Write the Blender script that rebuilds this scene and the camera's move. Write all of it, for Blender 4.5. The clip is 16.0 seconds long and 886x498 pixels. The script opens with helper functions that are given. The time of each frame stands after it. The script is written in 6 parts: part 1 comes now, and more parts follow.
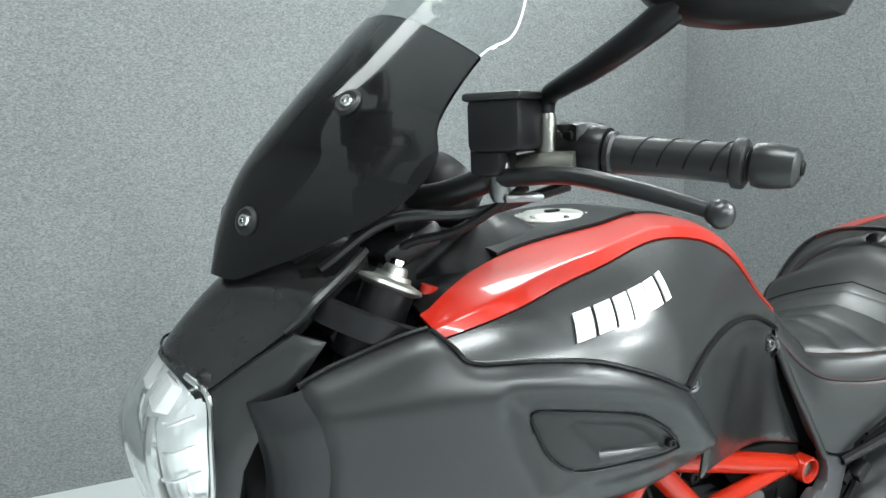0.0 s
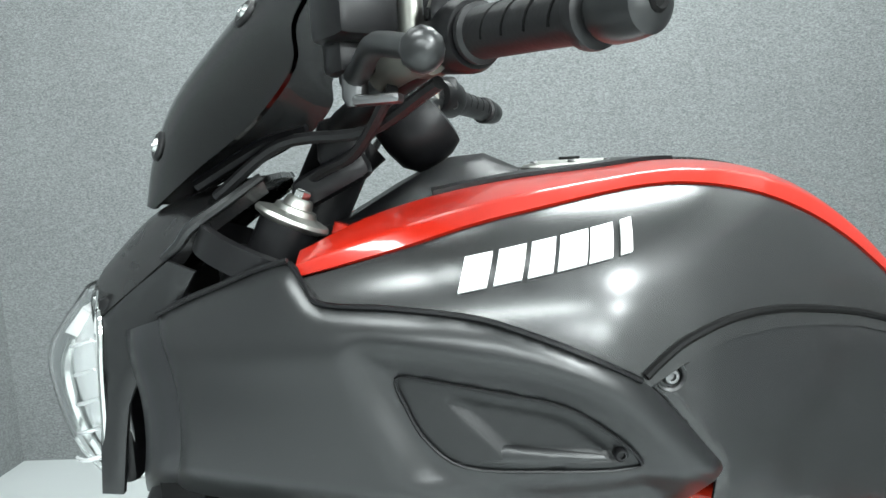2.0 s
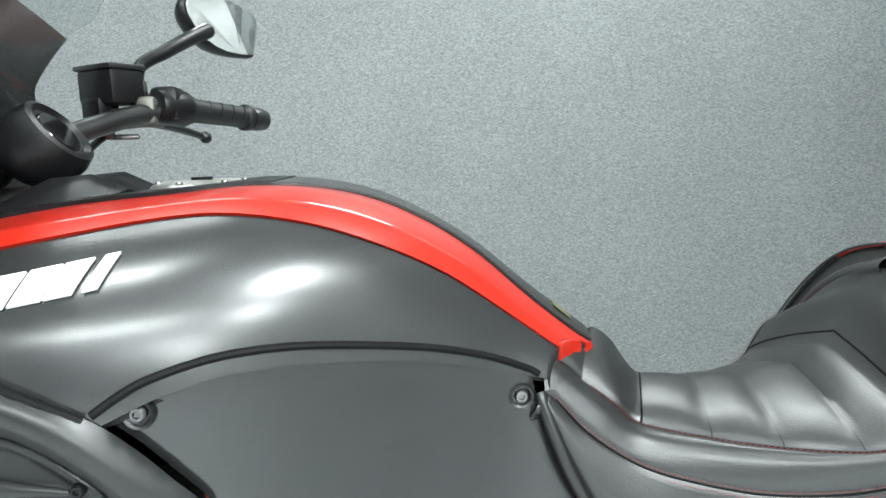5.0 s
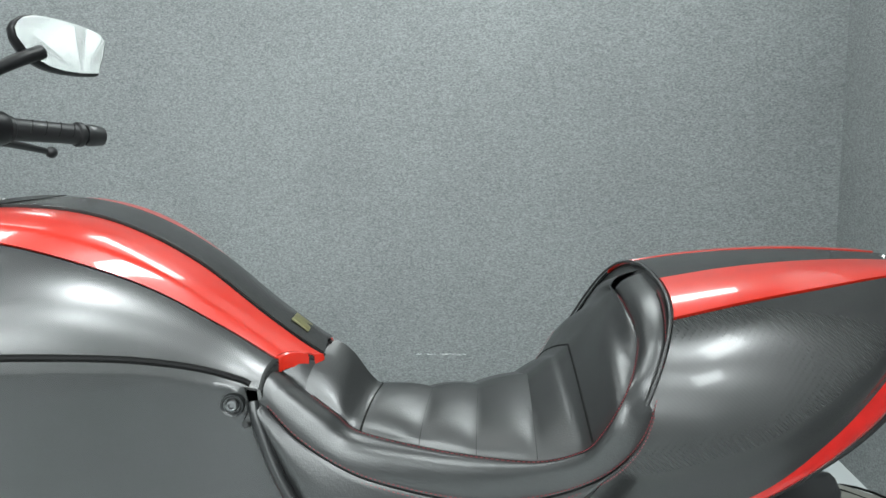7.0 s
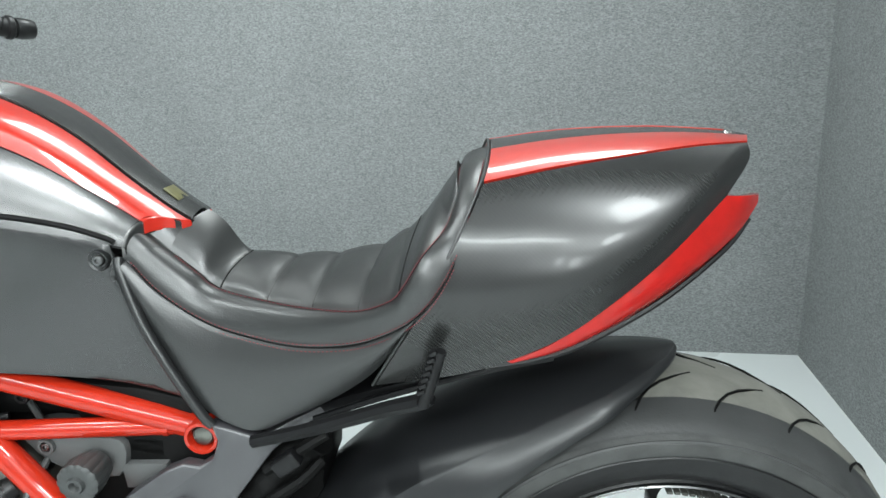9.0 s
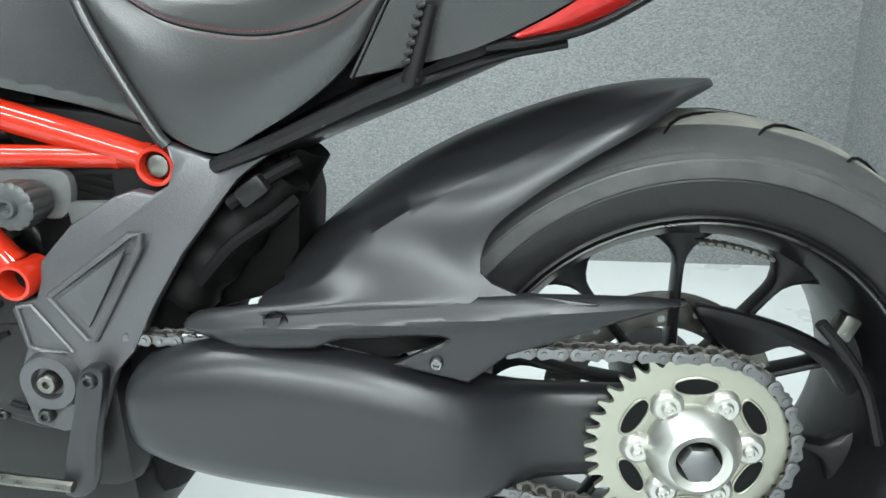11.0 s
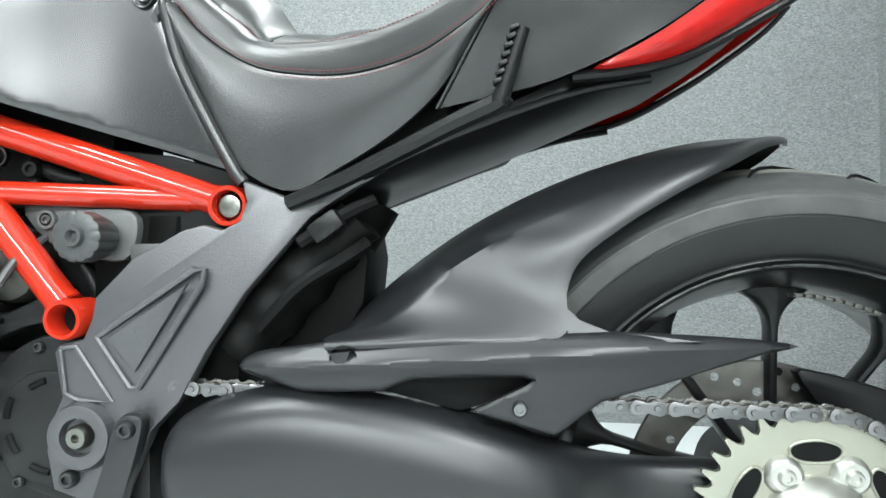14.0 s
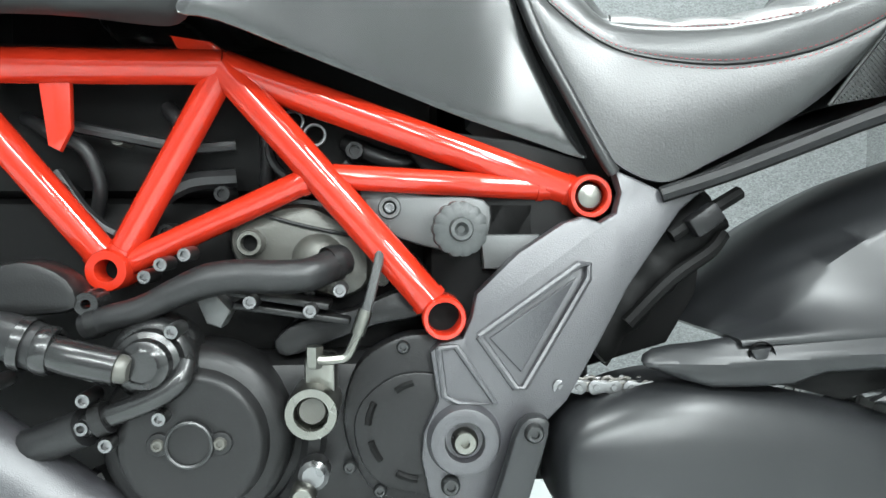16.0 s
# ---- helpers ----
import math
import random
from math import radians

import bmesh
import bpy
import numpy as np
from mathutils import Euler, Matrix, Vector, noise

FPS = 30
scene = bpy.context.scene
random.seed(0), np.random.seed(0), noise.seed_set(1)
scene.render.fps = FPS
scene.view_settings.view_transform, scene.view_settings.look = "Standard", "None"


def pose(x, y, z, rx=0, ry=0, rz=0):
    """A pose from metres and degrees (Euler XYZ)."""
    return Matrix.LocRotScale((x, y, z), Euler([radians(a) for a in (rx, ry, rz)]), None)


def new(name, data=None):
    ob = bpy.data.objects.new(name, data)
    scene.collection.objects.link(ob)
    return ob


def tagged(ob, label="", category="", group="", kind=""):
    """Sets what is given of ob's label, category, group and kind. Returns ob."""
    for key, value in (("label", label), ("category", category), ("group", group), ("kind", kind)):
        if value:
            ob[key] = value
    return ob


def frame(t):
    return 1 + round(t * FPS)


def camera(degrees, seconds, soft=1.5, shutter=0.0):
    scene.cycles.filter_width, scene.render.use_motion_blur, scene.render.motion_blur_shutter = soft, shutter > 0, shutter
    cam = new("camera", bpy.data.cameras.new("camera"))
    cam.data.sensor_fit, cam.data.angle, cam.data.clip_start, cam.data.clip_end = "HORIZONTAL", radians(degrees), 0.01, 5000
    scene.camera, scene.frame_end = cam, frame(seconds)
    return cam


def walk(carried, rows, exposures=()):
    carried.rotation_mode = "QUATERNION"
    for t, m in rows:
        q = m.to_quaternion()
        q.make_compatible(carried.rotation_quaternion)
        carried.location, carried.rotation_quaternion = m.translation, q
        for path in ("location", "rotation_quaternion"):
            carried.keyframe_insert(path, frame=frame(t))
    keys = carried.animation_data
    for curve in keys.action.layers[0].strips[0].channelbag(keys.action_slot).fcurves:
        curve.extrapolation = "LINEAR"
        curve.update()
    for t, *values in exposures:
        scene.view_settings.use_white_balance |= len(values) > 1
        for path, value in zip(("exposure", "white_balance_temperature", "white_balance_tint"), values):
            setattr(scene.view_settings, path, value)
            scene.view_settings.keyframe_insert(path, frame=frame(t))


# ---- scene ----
# The camera and its way round the motorcycle: seconds, place, heading, pitch, roll
cam = camera(67.1, 16.0)
PATH = [
    (0, -1.3588, -0.6565, 1.1106, -27.89, -10.17, -2.30),
    (0.5, -1.2749, -0.6739, 1.0751, -20.38, -8.78, -2.66),
    (1, -1.1926, -0.6779, 1.0475, -13.73, -8.09, -3.01),
    (1.5, -1.1144, -0.6693, 1.0265, -8.45, -7.70, -2.98),
    (2, -1.0365, -0.6519, 1.0078, -4.33, -7.27, -3.03),
    (2.5, -0.9749, -0.6395, 0.9993, -2.91, -7.32, -3.17),
    (3, -0.9186, -0.6410, 0.9955, -2.98, -7.32, -2.72),
    (3.5, -0.8504, -0.6490, 0.9957, -2.36, -7.22, -2.63),
    (4, -0.7907, -0.6568, 0.9995, -2.67, -7.14, -2.32),
    (4.2, -0.7577, -0.6564, 1.0093, -1.68, -8.16, -2.30),
    (6.5, -0.4433, -0.6951, 1.0383, -1.40, -8.87, -1.66),
    (7, -0.3597, -0.7069, 1.0444, -0.47, -8.70, -1.90),
    (7.5, -0.2866, -0.7213, 1.0555, 0.17, -9.10, -1.68),
    (8, -0.2116, -0.7323, 1.0595, 1.82, -10.38, -1.97),
    (8.5, -0.1749, -0.7546, 1.0286, 2.27, -11.26, -1.65),
    (9, -0.1518, -0.7640, 0.9907, 3.34, -15.05, -2.19),
    (9.5, -0.1405, -0.7615, 0.9364, 4.44, -19.33, -2.30),
    (10, -0.1499, -0.7567, 0.8561, 4.12, -21.86, -2.05),
    (10.2, -0.1510, -0.7520, 0.8229, 4.18, -22.28, -2.12),
    (12.3, -0.1159, -0.6936, 0.5509, 6.13, 0.73, -0.63),
    (12.5, -0.1128, -0.6905, 0.5433, 6.44, 1.77, -0.68),
    (13, -0.1158, -0.6912, 0.5391, 6.83, 2.25, -0.74),
    (13.5, -0.1429, -0.7021, 0.5440, 6.64, 1.38, -0.73),
    (14, -0.2091, -0.7217, 0.5455, 5.25, 0.71, -0.62),
    (14.5, -0.3026, -0.7319, 0.5544, 3.03, -0.51, -0.53),
    (15, -0.4024, -0.7312, 0.5545, 1.46, -0.75, -0.40),
    (15.5, -0.5300, -0.7208, 0.5771, -1.74, -2.83, -0.50),
    (16, -0.6581, -0.7072, 0.5784, -4.57, -2.75, -0.17),
]
walk(cam, [(t, pose(x, y, z, 90 + pitch, 0, yaw) @ pose(0, 0, 0, 0, 0, roll)) for t, x, y, z, yaw, pitch, roll in PATH],
     exposures=[(0, 0.0), (2.0, 0.15), (3.5, 0.3), (4.2, 0.3), (7.0, -0.17), (9.0, -0.08), (10.0, 0.1), (12.5, 0.42), (14.5, 0.5), (16, 0.65)])

# Light: a windowless booth under ceiling panels
world = bpy.data.worlds.new("booth_world")
world.use_nodes = True
world.node_tree.nodes["Background"].inputs[0].default_value = (0.9, 0.95, 1.0, 1)
world.node_tree.nodes["Background"].inputs[1].default_value = 0.02
scene.world = world

WALL_YAW = math.radians(-7.06)
WALL_TURN = Matrix.Translation((0.925, 1.407, 0)) @ Matrix.Rotation(WALL_YAW, 4, "Z")
CEILING = 2.75
LAMP_SPOTS = [(-2.7, -5.1, 38), (-1.6, -4.95, 76), (-0.5, -4.95, 84), (-2.05, -2.4, 36), (-2.4, -0.9, 5), (-0.85, -0.6, 30)]
# unseen banks added on the side wall for bodywork highlights: place along it, height, width, tall, watts
WALL_LAMPS = [(-2.85, 2.34, 0.52, 0.56, 70), (-3.3, 1.72, 0.35, 0.25, 22), (-4.3, 1.3, 0.5, 0.5, 30), (-5.15, 1.7, 0.4, 0.5, 28)]
for lx, ly, watts in LAMP_SPOTS:
    lamp = bpy.data.lights.new("panel_light", "AREA")
    lamp.shape, lamp.size, lamp.size_y, lamp.energy, lamp.color = "RECTANGLE", 1.1, 0.34, watts, (0.915, 1.0, 1.0)
    new("panel_light", lamp).matrix_world = WALL_TURN @ pose(lx, ly, CEILING - 0.05)
for ly, lz, wide, tall, watts in WALL_LAMPS:
    lamp = bpy.data.lights.new("added_bank_light", "AREA")
    lamp.shape, lamp.size, lamp.size_y, lamp.energy, lamp.color = "RECTANGLE", wide, tall, watts, (0.925, 1.0, 1.01)
    new("added_bank_light", lamp).matrix_world = WALL_TURN @ pose(-0.1, ly, lz, 90, 0, 90)


# ---- materials ----
def mat(name, base, rough=0.5, metal=0.0, grain=0.0, scale=200.0, mottle=0.0, mscale=8.0, coat=0.0, spec=0.5, rvar=0.0, emit=None, trans=0.0, ior=1.45):
    m = bpy.data.materials.new(name)
    m.use_nodes = True
    nt = m.node_tree
    b = nt.nodes["Principled BSDF"]
    b.inputs["Base Color"].default_value = (*base, 1)
    b.inputs["Roughness"].default_value = rough
    b.inputs["Metallic"].default_value = metal
    b.inputs["Coat Weight"].default_value = coat
    b.inputs["Coat Roughness"].default_value = 0.04
    b.inputs["Specular IOR Level"].default_value = spec
    b.inputs["Transmission Weight"].default_value = trans
    b.inputs["IOR"].default_value = ior
    if emit:
        b.inputs["Emission Color"].default_value = (*emit[0], 1)
        b.inputs["Emission Strength"].default_value = emit[1]
    co = nt.nodes.new("ShaderNodeTexCoord")
    if mottle > 0 or rvar > 0:
        n = nt.nodes.new("ShaderNodeTexNoise")
        n.inputs["Scale"].default_value, n.inputs["Detail"].default_value = mscale, 6
        nt.links.new(co.outputs["Object"], n.inputs["Vector"])
        if mottle > 0:
            mix = nt.nodes.new("ShaderNodeMix")
            mix.data_type = "RGBA"
            mix.inputs["A"].default_value = (*[c * (1 - mottle) for c in base], 1)
            mix.inputs["B"].default_value = (*[min(1, c * (1 + mottle)) for c in base], 1)
            nt.links.new(n.outputs["Fac"], mix.inputs["Factor"])
            nt.links.new(mix.outputs["Result"], b.inputs["Base Color"])
        if rvar > 0:
            r = nt.nodes.new("ShaderNodeMapRange")
            r.inputs["From Min"].default_value, r.inputs["From Max"].default_value = 0.3, 0.7
            r.inputs["To Min"].default_value, r.inputs["To Max"].default_value = max(0.02, rough - rvar), min(1, rough + rvar)
            nt.links.new(n.outputs["Fac"], r.inputs["Value"])
            nt.links.new(r.outputs["Result"], b.inputs["Roughness"])
    if grain > 0:
        g = nt.nodes.new("ShaderNodeTexNoise")
        g.inputs["Scale"].default_value, g.inputs["Detail"].default_value = scale, 3
        nt.links.new(co.outputs["Object"], g.inputs["Vector"])
        bump = nt.nodes.new("ShaderNodeBump")
        bump.inputs["Strength"].default_value, bump.inputs["Distance"].default_value = grain, 0.002
        nt.links.new(g.outputs["Fac"], bump.inputs["Height"])
        nt.links.new(bump.outputs["Normal"], b.inputs["Normal"])
    return m


def carbon_mat(name, dark, light, rough, period=0.0024, coat=0.0, spec=0.5, vary=0.03):
    """Twill: fine diagonal bands that alternate in tone and gloss."""
    m = mat(name, dark, rough, coat=coat, spec=spec)
    nt = m.node_tree
    b = nt.nodes["Principled BSDF"]
    co = nt.nodes["Texture Coordinate"] if "Texture Coordinate" in nt.nodes else nt.nodes.new("ShaderNodeTexCoord")
    mp = nt.nodes.new("ShaderNodeMapping")
    mp.inputs["Rotation"].default_value = (0, math.radians(48), 0)
    nt.links.new(co.outputs["Object"], mp.inputs["Vector"])
    w = nt.nodes.new("ShaderNodeTexWave")
    w.bands_direction = "X"
    w.inputs["Scale"].default_value = 0.314 / period
    w.inputs["Distortion"].default_value = 0.0
    nt.links.new(mp.outputs["Vector"], w.inputs["Vector"])
    w2 = nt.nodes.new("ShaderNodeTexWave")
    w2.bands_direction = "Z"
    w2.inputs["Scale"].default_value = 0.314 / (period * 1.7)
    nt.links.new(mp.outputs["Vector"], w2.inputs["Vector"])
    mul = nt.nodes.new("ShaderNodeMath")
    mul.operation = "MULTIPLY_ADD"
    mul.inputs[1].default_value = 0.3
    nt.links.new(w2.outputs["Fac"], mul.inputs[0])
    nt.links.new(w.outputs["Fac"], mul.inputs[2])
    mix = nt.nodes.new("ShaderNodeMix")
    mix.data_type = "RGBA"
    mix.inputs["A"].default_value, mix.inputs["B"].default_value = (*dark, 1), (*light, 1)
    nt.links.new(mul.outputs[0], mix.inputs["Factor"])
    nt.links.new(mix.outputs["Result"], b.inputs["Base Color"])
    r = nt.nodes.new("ShaderNodeMapRange")
    r.inputs["To Min"].default_value, r.inputs["To Max"].default_value = rough - vary, rough + vary
    nt.links.new(mul.outputs[0], r.inputs["Value"])
    nt.links.new(r.outputs["Result"], b.inputs["Roughness"])
    return m


def tint_mat():
    """Smoked acrylic, nearly opaque at its foot and fading towards the clear upper part."""
    m = mat("fading_smoked_acrylic", (0.05, 0.05, 0.05), 0.06, trans=1.0, ior=1.4, spec=0.5)
    nt = m.node_tree
    b = nt.nodes["Principled BSDF"]
    split = nt.nodes.new("ShaderNodeSeparateXYZ")
    nt.links.new(nt.nodes["Texture Coordinate"].outputs["Object"], split.inputs["Vector"])
    fade = nt.nodes.new("ShaderNodeMapRange")
    fade.inputs["From Min"].default_value, fade.inputs["From Max"].default_value = 1.04, 1.24
    nt.links.new(split.outputs["Z"], fade.inputs["Value"])
    ramp = nt.nodes.new("ShaderNodeValToRGB")
    ramp.color_ramp.elements[0].position, ramp.color_ramp.elements[0].color = 0.0, (0.006, 0.0057, 0.006, 1)
    ramp.color_ramp.elements[1].position, ramp.color_ramp.elements[1].color = 1.0, (0.24, 0.24, 0.24, 1)
    nt.links.new(fade.outputs["Result"], ramp.inputs["Fac"])
    nt.links.new(ramp.outputs["Color"], b.inputs["Base Color"])
    return m


def carpet_mat():
    """Grey needle-felt carpet: short fibres in two tones, laid sideways, with faint blotches."""
    m = mat("grey_carpet", (0.2, 0.205, 0.205), 0.95, spec=0.1)
    nt = m.node_tree
    b = nt.nodes["Principled BSDF"]
    co = nt.nodes.new("ShaderNodeTexCoord")
    mp = nt.nodes.new("ShaderNodeMapping")
    mp.inputs["Scale"].default_value = (150, 150, 330)
    nt.links.new(co.outputs["Object"], mp.inputs["Vector"])
    n = nt.nodes.new("ShaderNodeTexNoise")
    n.inputs["Scale"].default_value, n.inputs["Detail"].default_value, n.inputs["Roughness"].default_value = 1.0, 4, 0.7
    nt.links.new(mp.outputs["Vector"], n.inputs["Vector"])
    ramp = nt.nodes.new("ShaderNodeValToRGB")
    ramp.color_ramp.elements[0].position, ramp.color_ramp.elements[0].color = 0.34, (0.128, 0.136, 0.138, 1)
    ramp.color_ramp.elements[1].position, ramp.color_ramp.elements[1].color = 0.68, (0.31, 0.323, 0.324, 1)
    nt.links.new(n.outputs["Fac"], ramp.inputs["Fac"])
    big = nt.nodes.new("ShaderNodeTexNoise")
    big.inputs["Scale"].default_value, big.inputs["Detail"].default_value = 2.5, 5
    nt.links.new(co.outputs["Object"], big.inputs["Vector"])
    mr = nt.nodes.new("ShaderNodeMapRange")
    mr.inputs["To Min"].default_value, mr.inputs["To Max"].default_value = 0.86, 1.12
    nt.links.new(big.outputs["Fac"], mr.inputs["Value"])
    mix = nt.nodes.new("ShaderNodeMix")
    mix.data_type, mix.blend_type = "RGBA", "MULTIPLY"
    mix.inputs["Factor"].default_value = 1
    nt.links.new(ramp.outputs["Color"], mix.inputs["A"])
    nt.links.new(mr.outputs["Result"], mix.inputs["B"])
    nt.links.new(mix.outputs["Result"], b.inputs["Base Color"])
    bump = nt.nodes.new("ShaderNodeBump")
    bump.inputs["Strength"].default_value, bump.inputs["Distance"].default_value = 0.55, 0.003
    nt.links.new(n.outputs["Fac"], bump.inputs["Height"])
    nt.links.new(bump.outputs["Normal"], b.inputs["Normal"])
    return m


M_CARPET = carpet_mat()
M_FLOOR = mat("white_floor", (0.58, 0.61, 0.61), 0.35, mottle=0.05, mscale=3, rvar=0.1, grain=0.05, scale=60)
M_CEIL = mat("ceiling_paint", (0.38, 0.39, 0.39), 0.9, mottle=0.06, grain=0.2, scale=120)
M_WHITEWALL = mat("white_wall_paint", (0.7, 0.71, 0.7), 0.85, mottle=0.03, grain=0.1, scale=120)
M_PAINTWALL = mat("painted_wall", (0.2, 0.205, 0.21), 0.8, mottle=0.08, grain=0.1, scale=80)
M_CARBON = carbon_mat("satin_carbon", (0.0125, 0.0128, 0.0128), (0.0185, 0.019, 0.019), 0.265, 0.0034, spec=0.85, vary=0.0003)
M_CARBON_GLOSS = carbon_mat("gloss_carbon", (0.0132, 0.0135, 0.0134), (0.0152, 0.0156, 0.0154), 0.27, 0.003, coat=0.1, spec=0.5, vary=0.0005)
M_SATIN = mat("satin_black_paint", (0.0095, 0.01, 0.0103), 0.33, rvar=0.02, mscale=5, spec=0.58)
M_KNEE = carbon_mat("smooth_carbon", (0.0105, 0.0108, 0.0112), (0.0155, 0.016, 0.0163), 0.23, 0.003, spec=0.78, vary=0.001)
M_SATIN_SOFT = mat("matte_black_paint", (0.011, 0.0115, 0.0125), 0.34, rvar=0.03, mscale=6, grain=0.04, scale=900, spec=0.5)
M_BLACK = mat("black_plastic", (0.0055, 0.0055, 0.006), 0.34, grain=0.05, scale=900, rvar=0.06, spec=0.28)
M_VENT = mat("matte_vent_plastic", (0.0095, 0.01, 0.0103), 0.4, grain=0.04, scale=900, rvar=0.03, spec=0.36)
# Near-black: puts shade of gaps and recesses into colour; also black rubber and trim
M_DEEP = mat("deep_shade_black", (0.003, 0.003, 0.003), 0.6, mottle=0.4, mscale=30, grain=0.1, scale=90, spec=0.15)
M_RED = mat("red_paint", (0.34, 0.0115, 0.004), 0.3, coat=0.6, mottle=0.05, mscale=4, spec=0.4)
M_REDFRAME = mat("red_frame_paint", (0.33, 0.017, 0.0065), 0.4, coat=0.9, mottle=0.08, mscale=12, spec=0.0)
M_WHITE = mat("white_decal", (0.72, 0.72, 0.72), 0.35)
M_BRIGHT = mat("bright_satin_metal", (0.5, 0.5, 0.47), 0.42, metal=1.0, rvar=0.08, mscale=40)
M_LEATHER = mat("black_leather", (0.0105, 0.0109, 0.0109), 0.35, grain=0.13, scale=600, rvar=0.04, mscale=18, spec=0.9)
M_LEATHER2 = mat("textured_leather", (0.014, 0.0145, 0.0145), 0.4, grain=0.25, scale=700, rvar=0.05, spec=0.8)
M_STICKER = mat("worn_olive_sticker", (0.09, 0.085, 0.035), 0.4, mottle=0.5, mscale=90)
M_STITCH = mat("red_thread", (0.15, 0.022, 0.027), 0.75)
M_RUBBER = mat("black_rubber", (0.009, 0.009, 0.0095), 0.42, grain=0.1, scale=300, rvar=0.08, mscale=40, spec=0.4)
M_KNOB = mat("grey_rubber", (0.034, 0.036, 0.036), 0.45, grain=0.1, scale=400, spec=0.5)
M_DULL = mat("dull_cast_alloy", (0.13, 0.128, 0.112), 0.5, metal=0.7, rvar=0.1, mscale=30, mottle=0.3)
M_TYRE = mat("tyre_rubber", (0.036, 0.037, 0.037), 0.5, mottle=0.4, mscale=14, grain=0.15, scale=260, rvar=0.08)
M_DUST = mat("dusty_sidewall", (0.044, 0.045, 0.044), 0.7, mottle=0.8, mscale=26, grain=0.15, scale=200)
M_TREAD = mat("dusty_tread_rubber", (0.15, 0.148, 0.13), 0.85, mottle=0.45, mscale=24, grain=0.3, scale=160)
M_ALU = mat("satin_aluminium", (0.16, 0.16, 0.145), 0.32, metal=1.0, rvar=0.1, mscale=30, mottle=0.25, grain=0.05, scale=200)
M_GOLD = mat("pale_anodised_aluminium", (0.35, 0.35, 0.295), 0.45, metal=0.9, rvar=0.08, mscale=30, mottle=0.12)
M_STEEL = mat("steel", (0.17, 0.17, 0.172), 0.36, metal=1.0, rvar=0.12, mscale=40, mottle=0.25)
M_DISC = mat("brake_steel", (0.14, 0.135, 0.125), 0.45, metal=0.9, rvar=0.1, mscale=50, mottle=0.25)
M_PLATE = mat("grey_cast_bracket", (0.036, 0.0355, 0.039), 0.36, metal=0.1, grain=0.2, scale=900, rvar=0.05, spec=0.9)
M_CASE = mat("dark_cast_case", (0.0095, 0.0095, 0.0097), 0.36, metal=0.1, grain=0.08, scale=600, mottle=0.25, mscale=20, spec=0.3)
M_GLOSSCASE = mat("glossy_black_casting", (0.009, 0.009, 0.0092), 0.24, grain=0.05, scale=400, rvar=0.06, mscale=30, spec=0.6)
M_CASE2 = mat("grey_cast_engine", (0.075, 0.074, 0.066), 0.42, metal=0.35, grain=0.08, scale=420, mottle=0.3, mscale=18)
M_CASTGREY = mat("light_grey_casting", (0.075, 0.077, 0.077), 0.45, metal=0.2, grain=0.06, scale=420, mottle=0.15, mscale=20)
M_CHROME = mat("polished_metal", (0.5, 0.51, 0.5), 0.16, metal=1.0, rvar=0.06, mscale=40, mottle=0.15)
M_MIRROR = mat("mirror_glass", (0.9, 0.92, 0.92), 0.02, metal=1.0)
M_REDLENS = mat("red_lens", (0.34, 0.007, 0.005), 0.22, coat=0.5, spec=0.3, mottle=0.3, mscale=60)
M_LENS = mat("clear_lens", (0.95, 0.96, 0.96), 0.03, trans=1.0, ior=1.2)
M_CLEAR = mat("clear_screen", (0.9, 0.92, 0.92), 0.02, trans=1.0, ior=1.12)
M_SMOKE = mat("smoked_screen", (0.004, 0.0037, 0.004), 0.07)
M_TINT = tint_mat()
M_REFLECT = mat("headlight_reflector", (0.85, 0.86, 0.86), 0.18, metal=0.6, rvar=0.08, mscale=60)
M_LAMP = mat("lamp_diffuser", (0.9, 0.9, 0.9), 0.5, emit=((0.95, 1.0, 0.98), 4.0))
M_LAMPFRAME = mat("lamp_frame", (0.7, 0.7, 0.7), 0.4)


# ---- mesh helpers ----
def part(name, bm, material, parent=None, label="", smooth=True, angle=40):
    me = bpy.data.meshes.new(name)
    bmesh.ops.recalc_face_normals(bm, faces=bm.faces[:])
    bm.to_mesh(me)
    bm.free()
    me.materials.append(material)
    if smooth:
        me.shade_smooth()
        me.set_sharp_from_angle(angle=radians(angle))
    ob = new(name, me)
    ob.parent = parent
    if label:
        ob["label"] = label
    return ob


def thing(name, label, category, group="", at=(0, 0, 0)):
    ob = new(name)
    ob.empty_display_size = 0.05
    ob.location = at
    return tagged(ob, label, category, group)


def spline(pts, n=6, closed=False):
    """Catmull-Rom through the points, in any number of dimensions."""
    p = [np.array(q, float) for q in pts]
    k = len(p)
    out = []
    for i in range(k if closed else k - 1):
        if closed:
            a, b, c, d = p[(i - 1) % k], p[i], p[(i + 1) % k], p[(i + 2) % k]
        else:
            b, c = p[i], p[i + 1]
            a = p[i - 1] if i else 2 * b - c
            d = p[i + 2] if i + 2 < k else 2 * c - b
        for s in range(n):
            t = s / n
            out.append(0.5 * (2 * b + (c - a) * t + (2 * a - 5 * b + 4 * c - d) * t * t + (3 * b - a - 3 * c + d) * t ** 3))
    if not closed:
        out.append(p[-1])
    return out


def lerp(x, table):
    return float(np.interp(x, [a for a, _ in table], [b for _, b in table]))


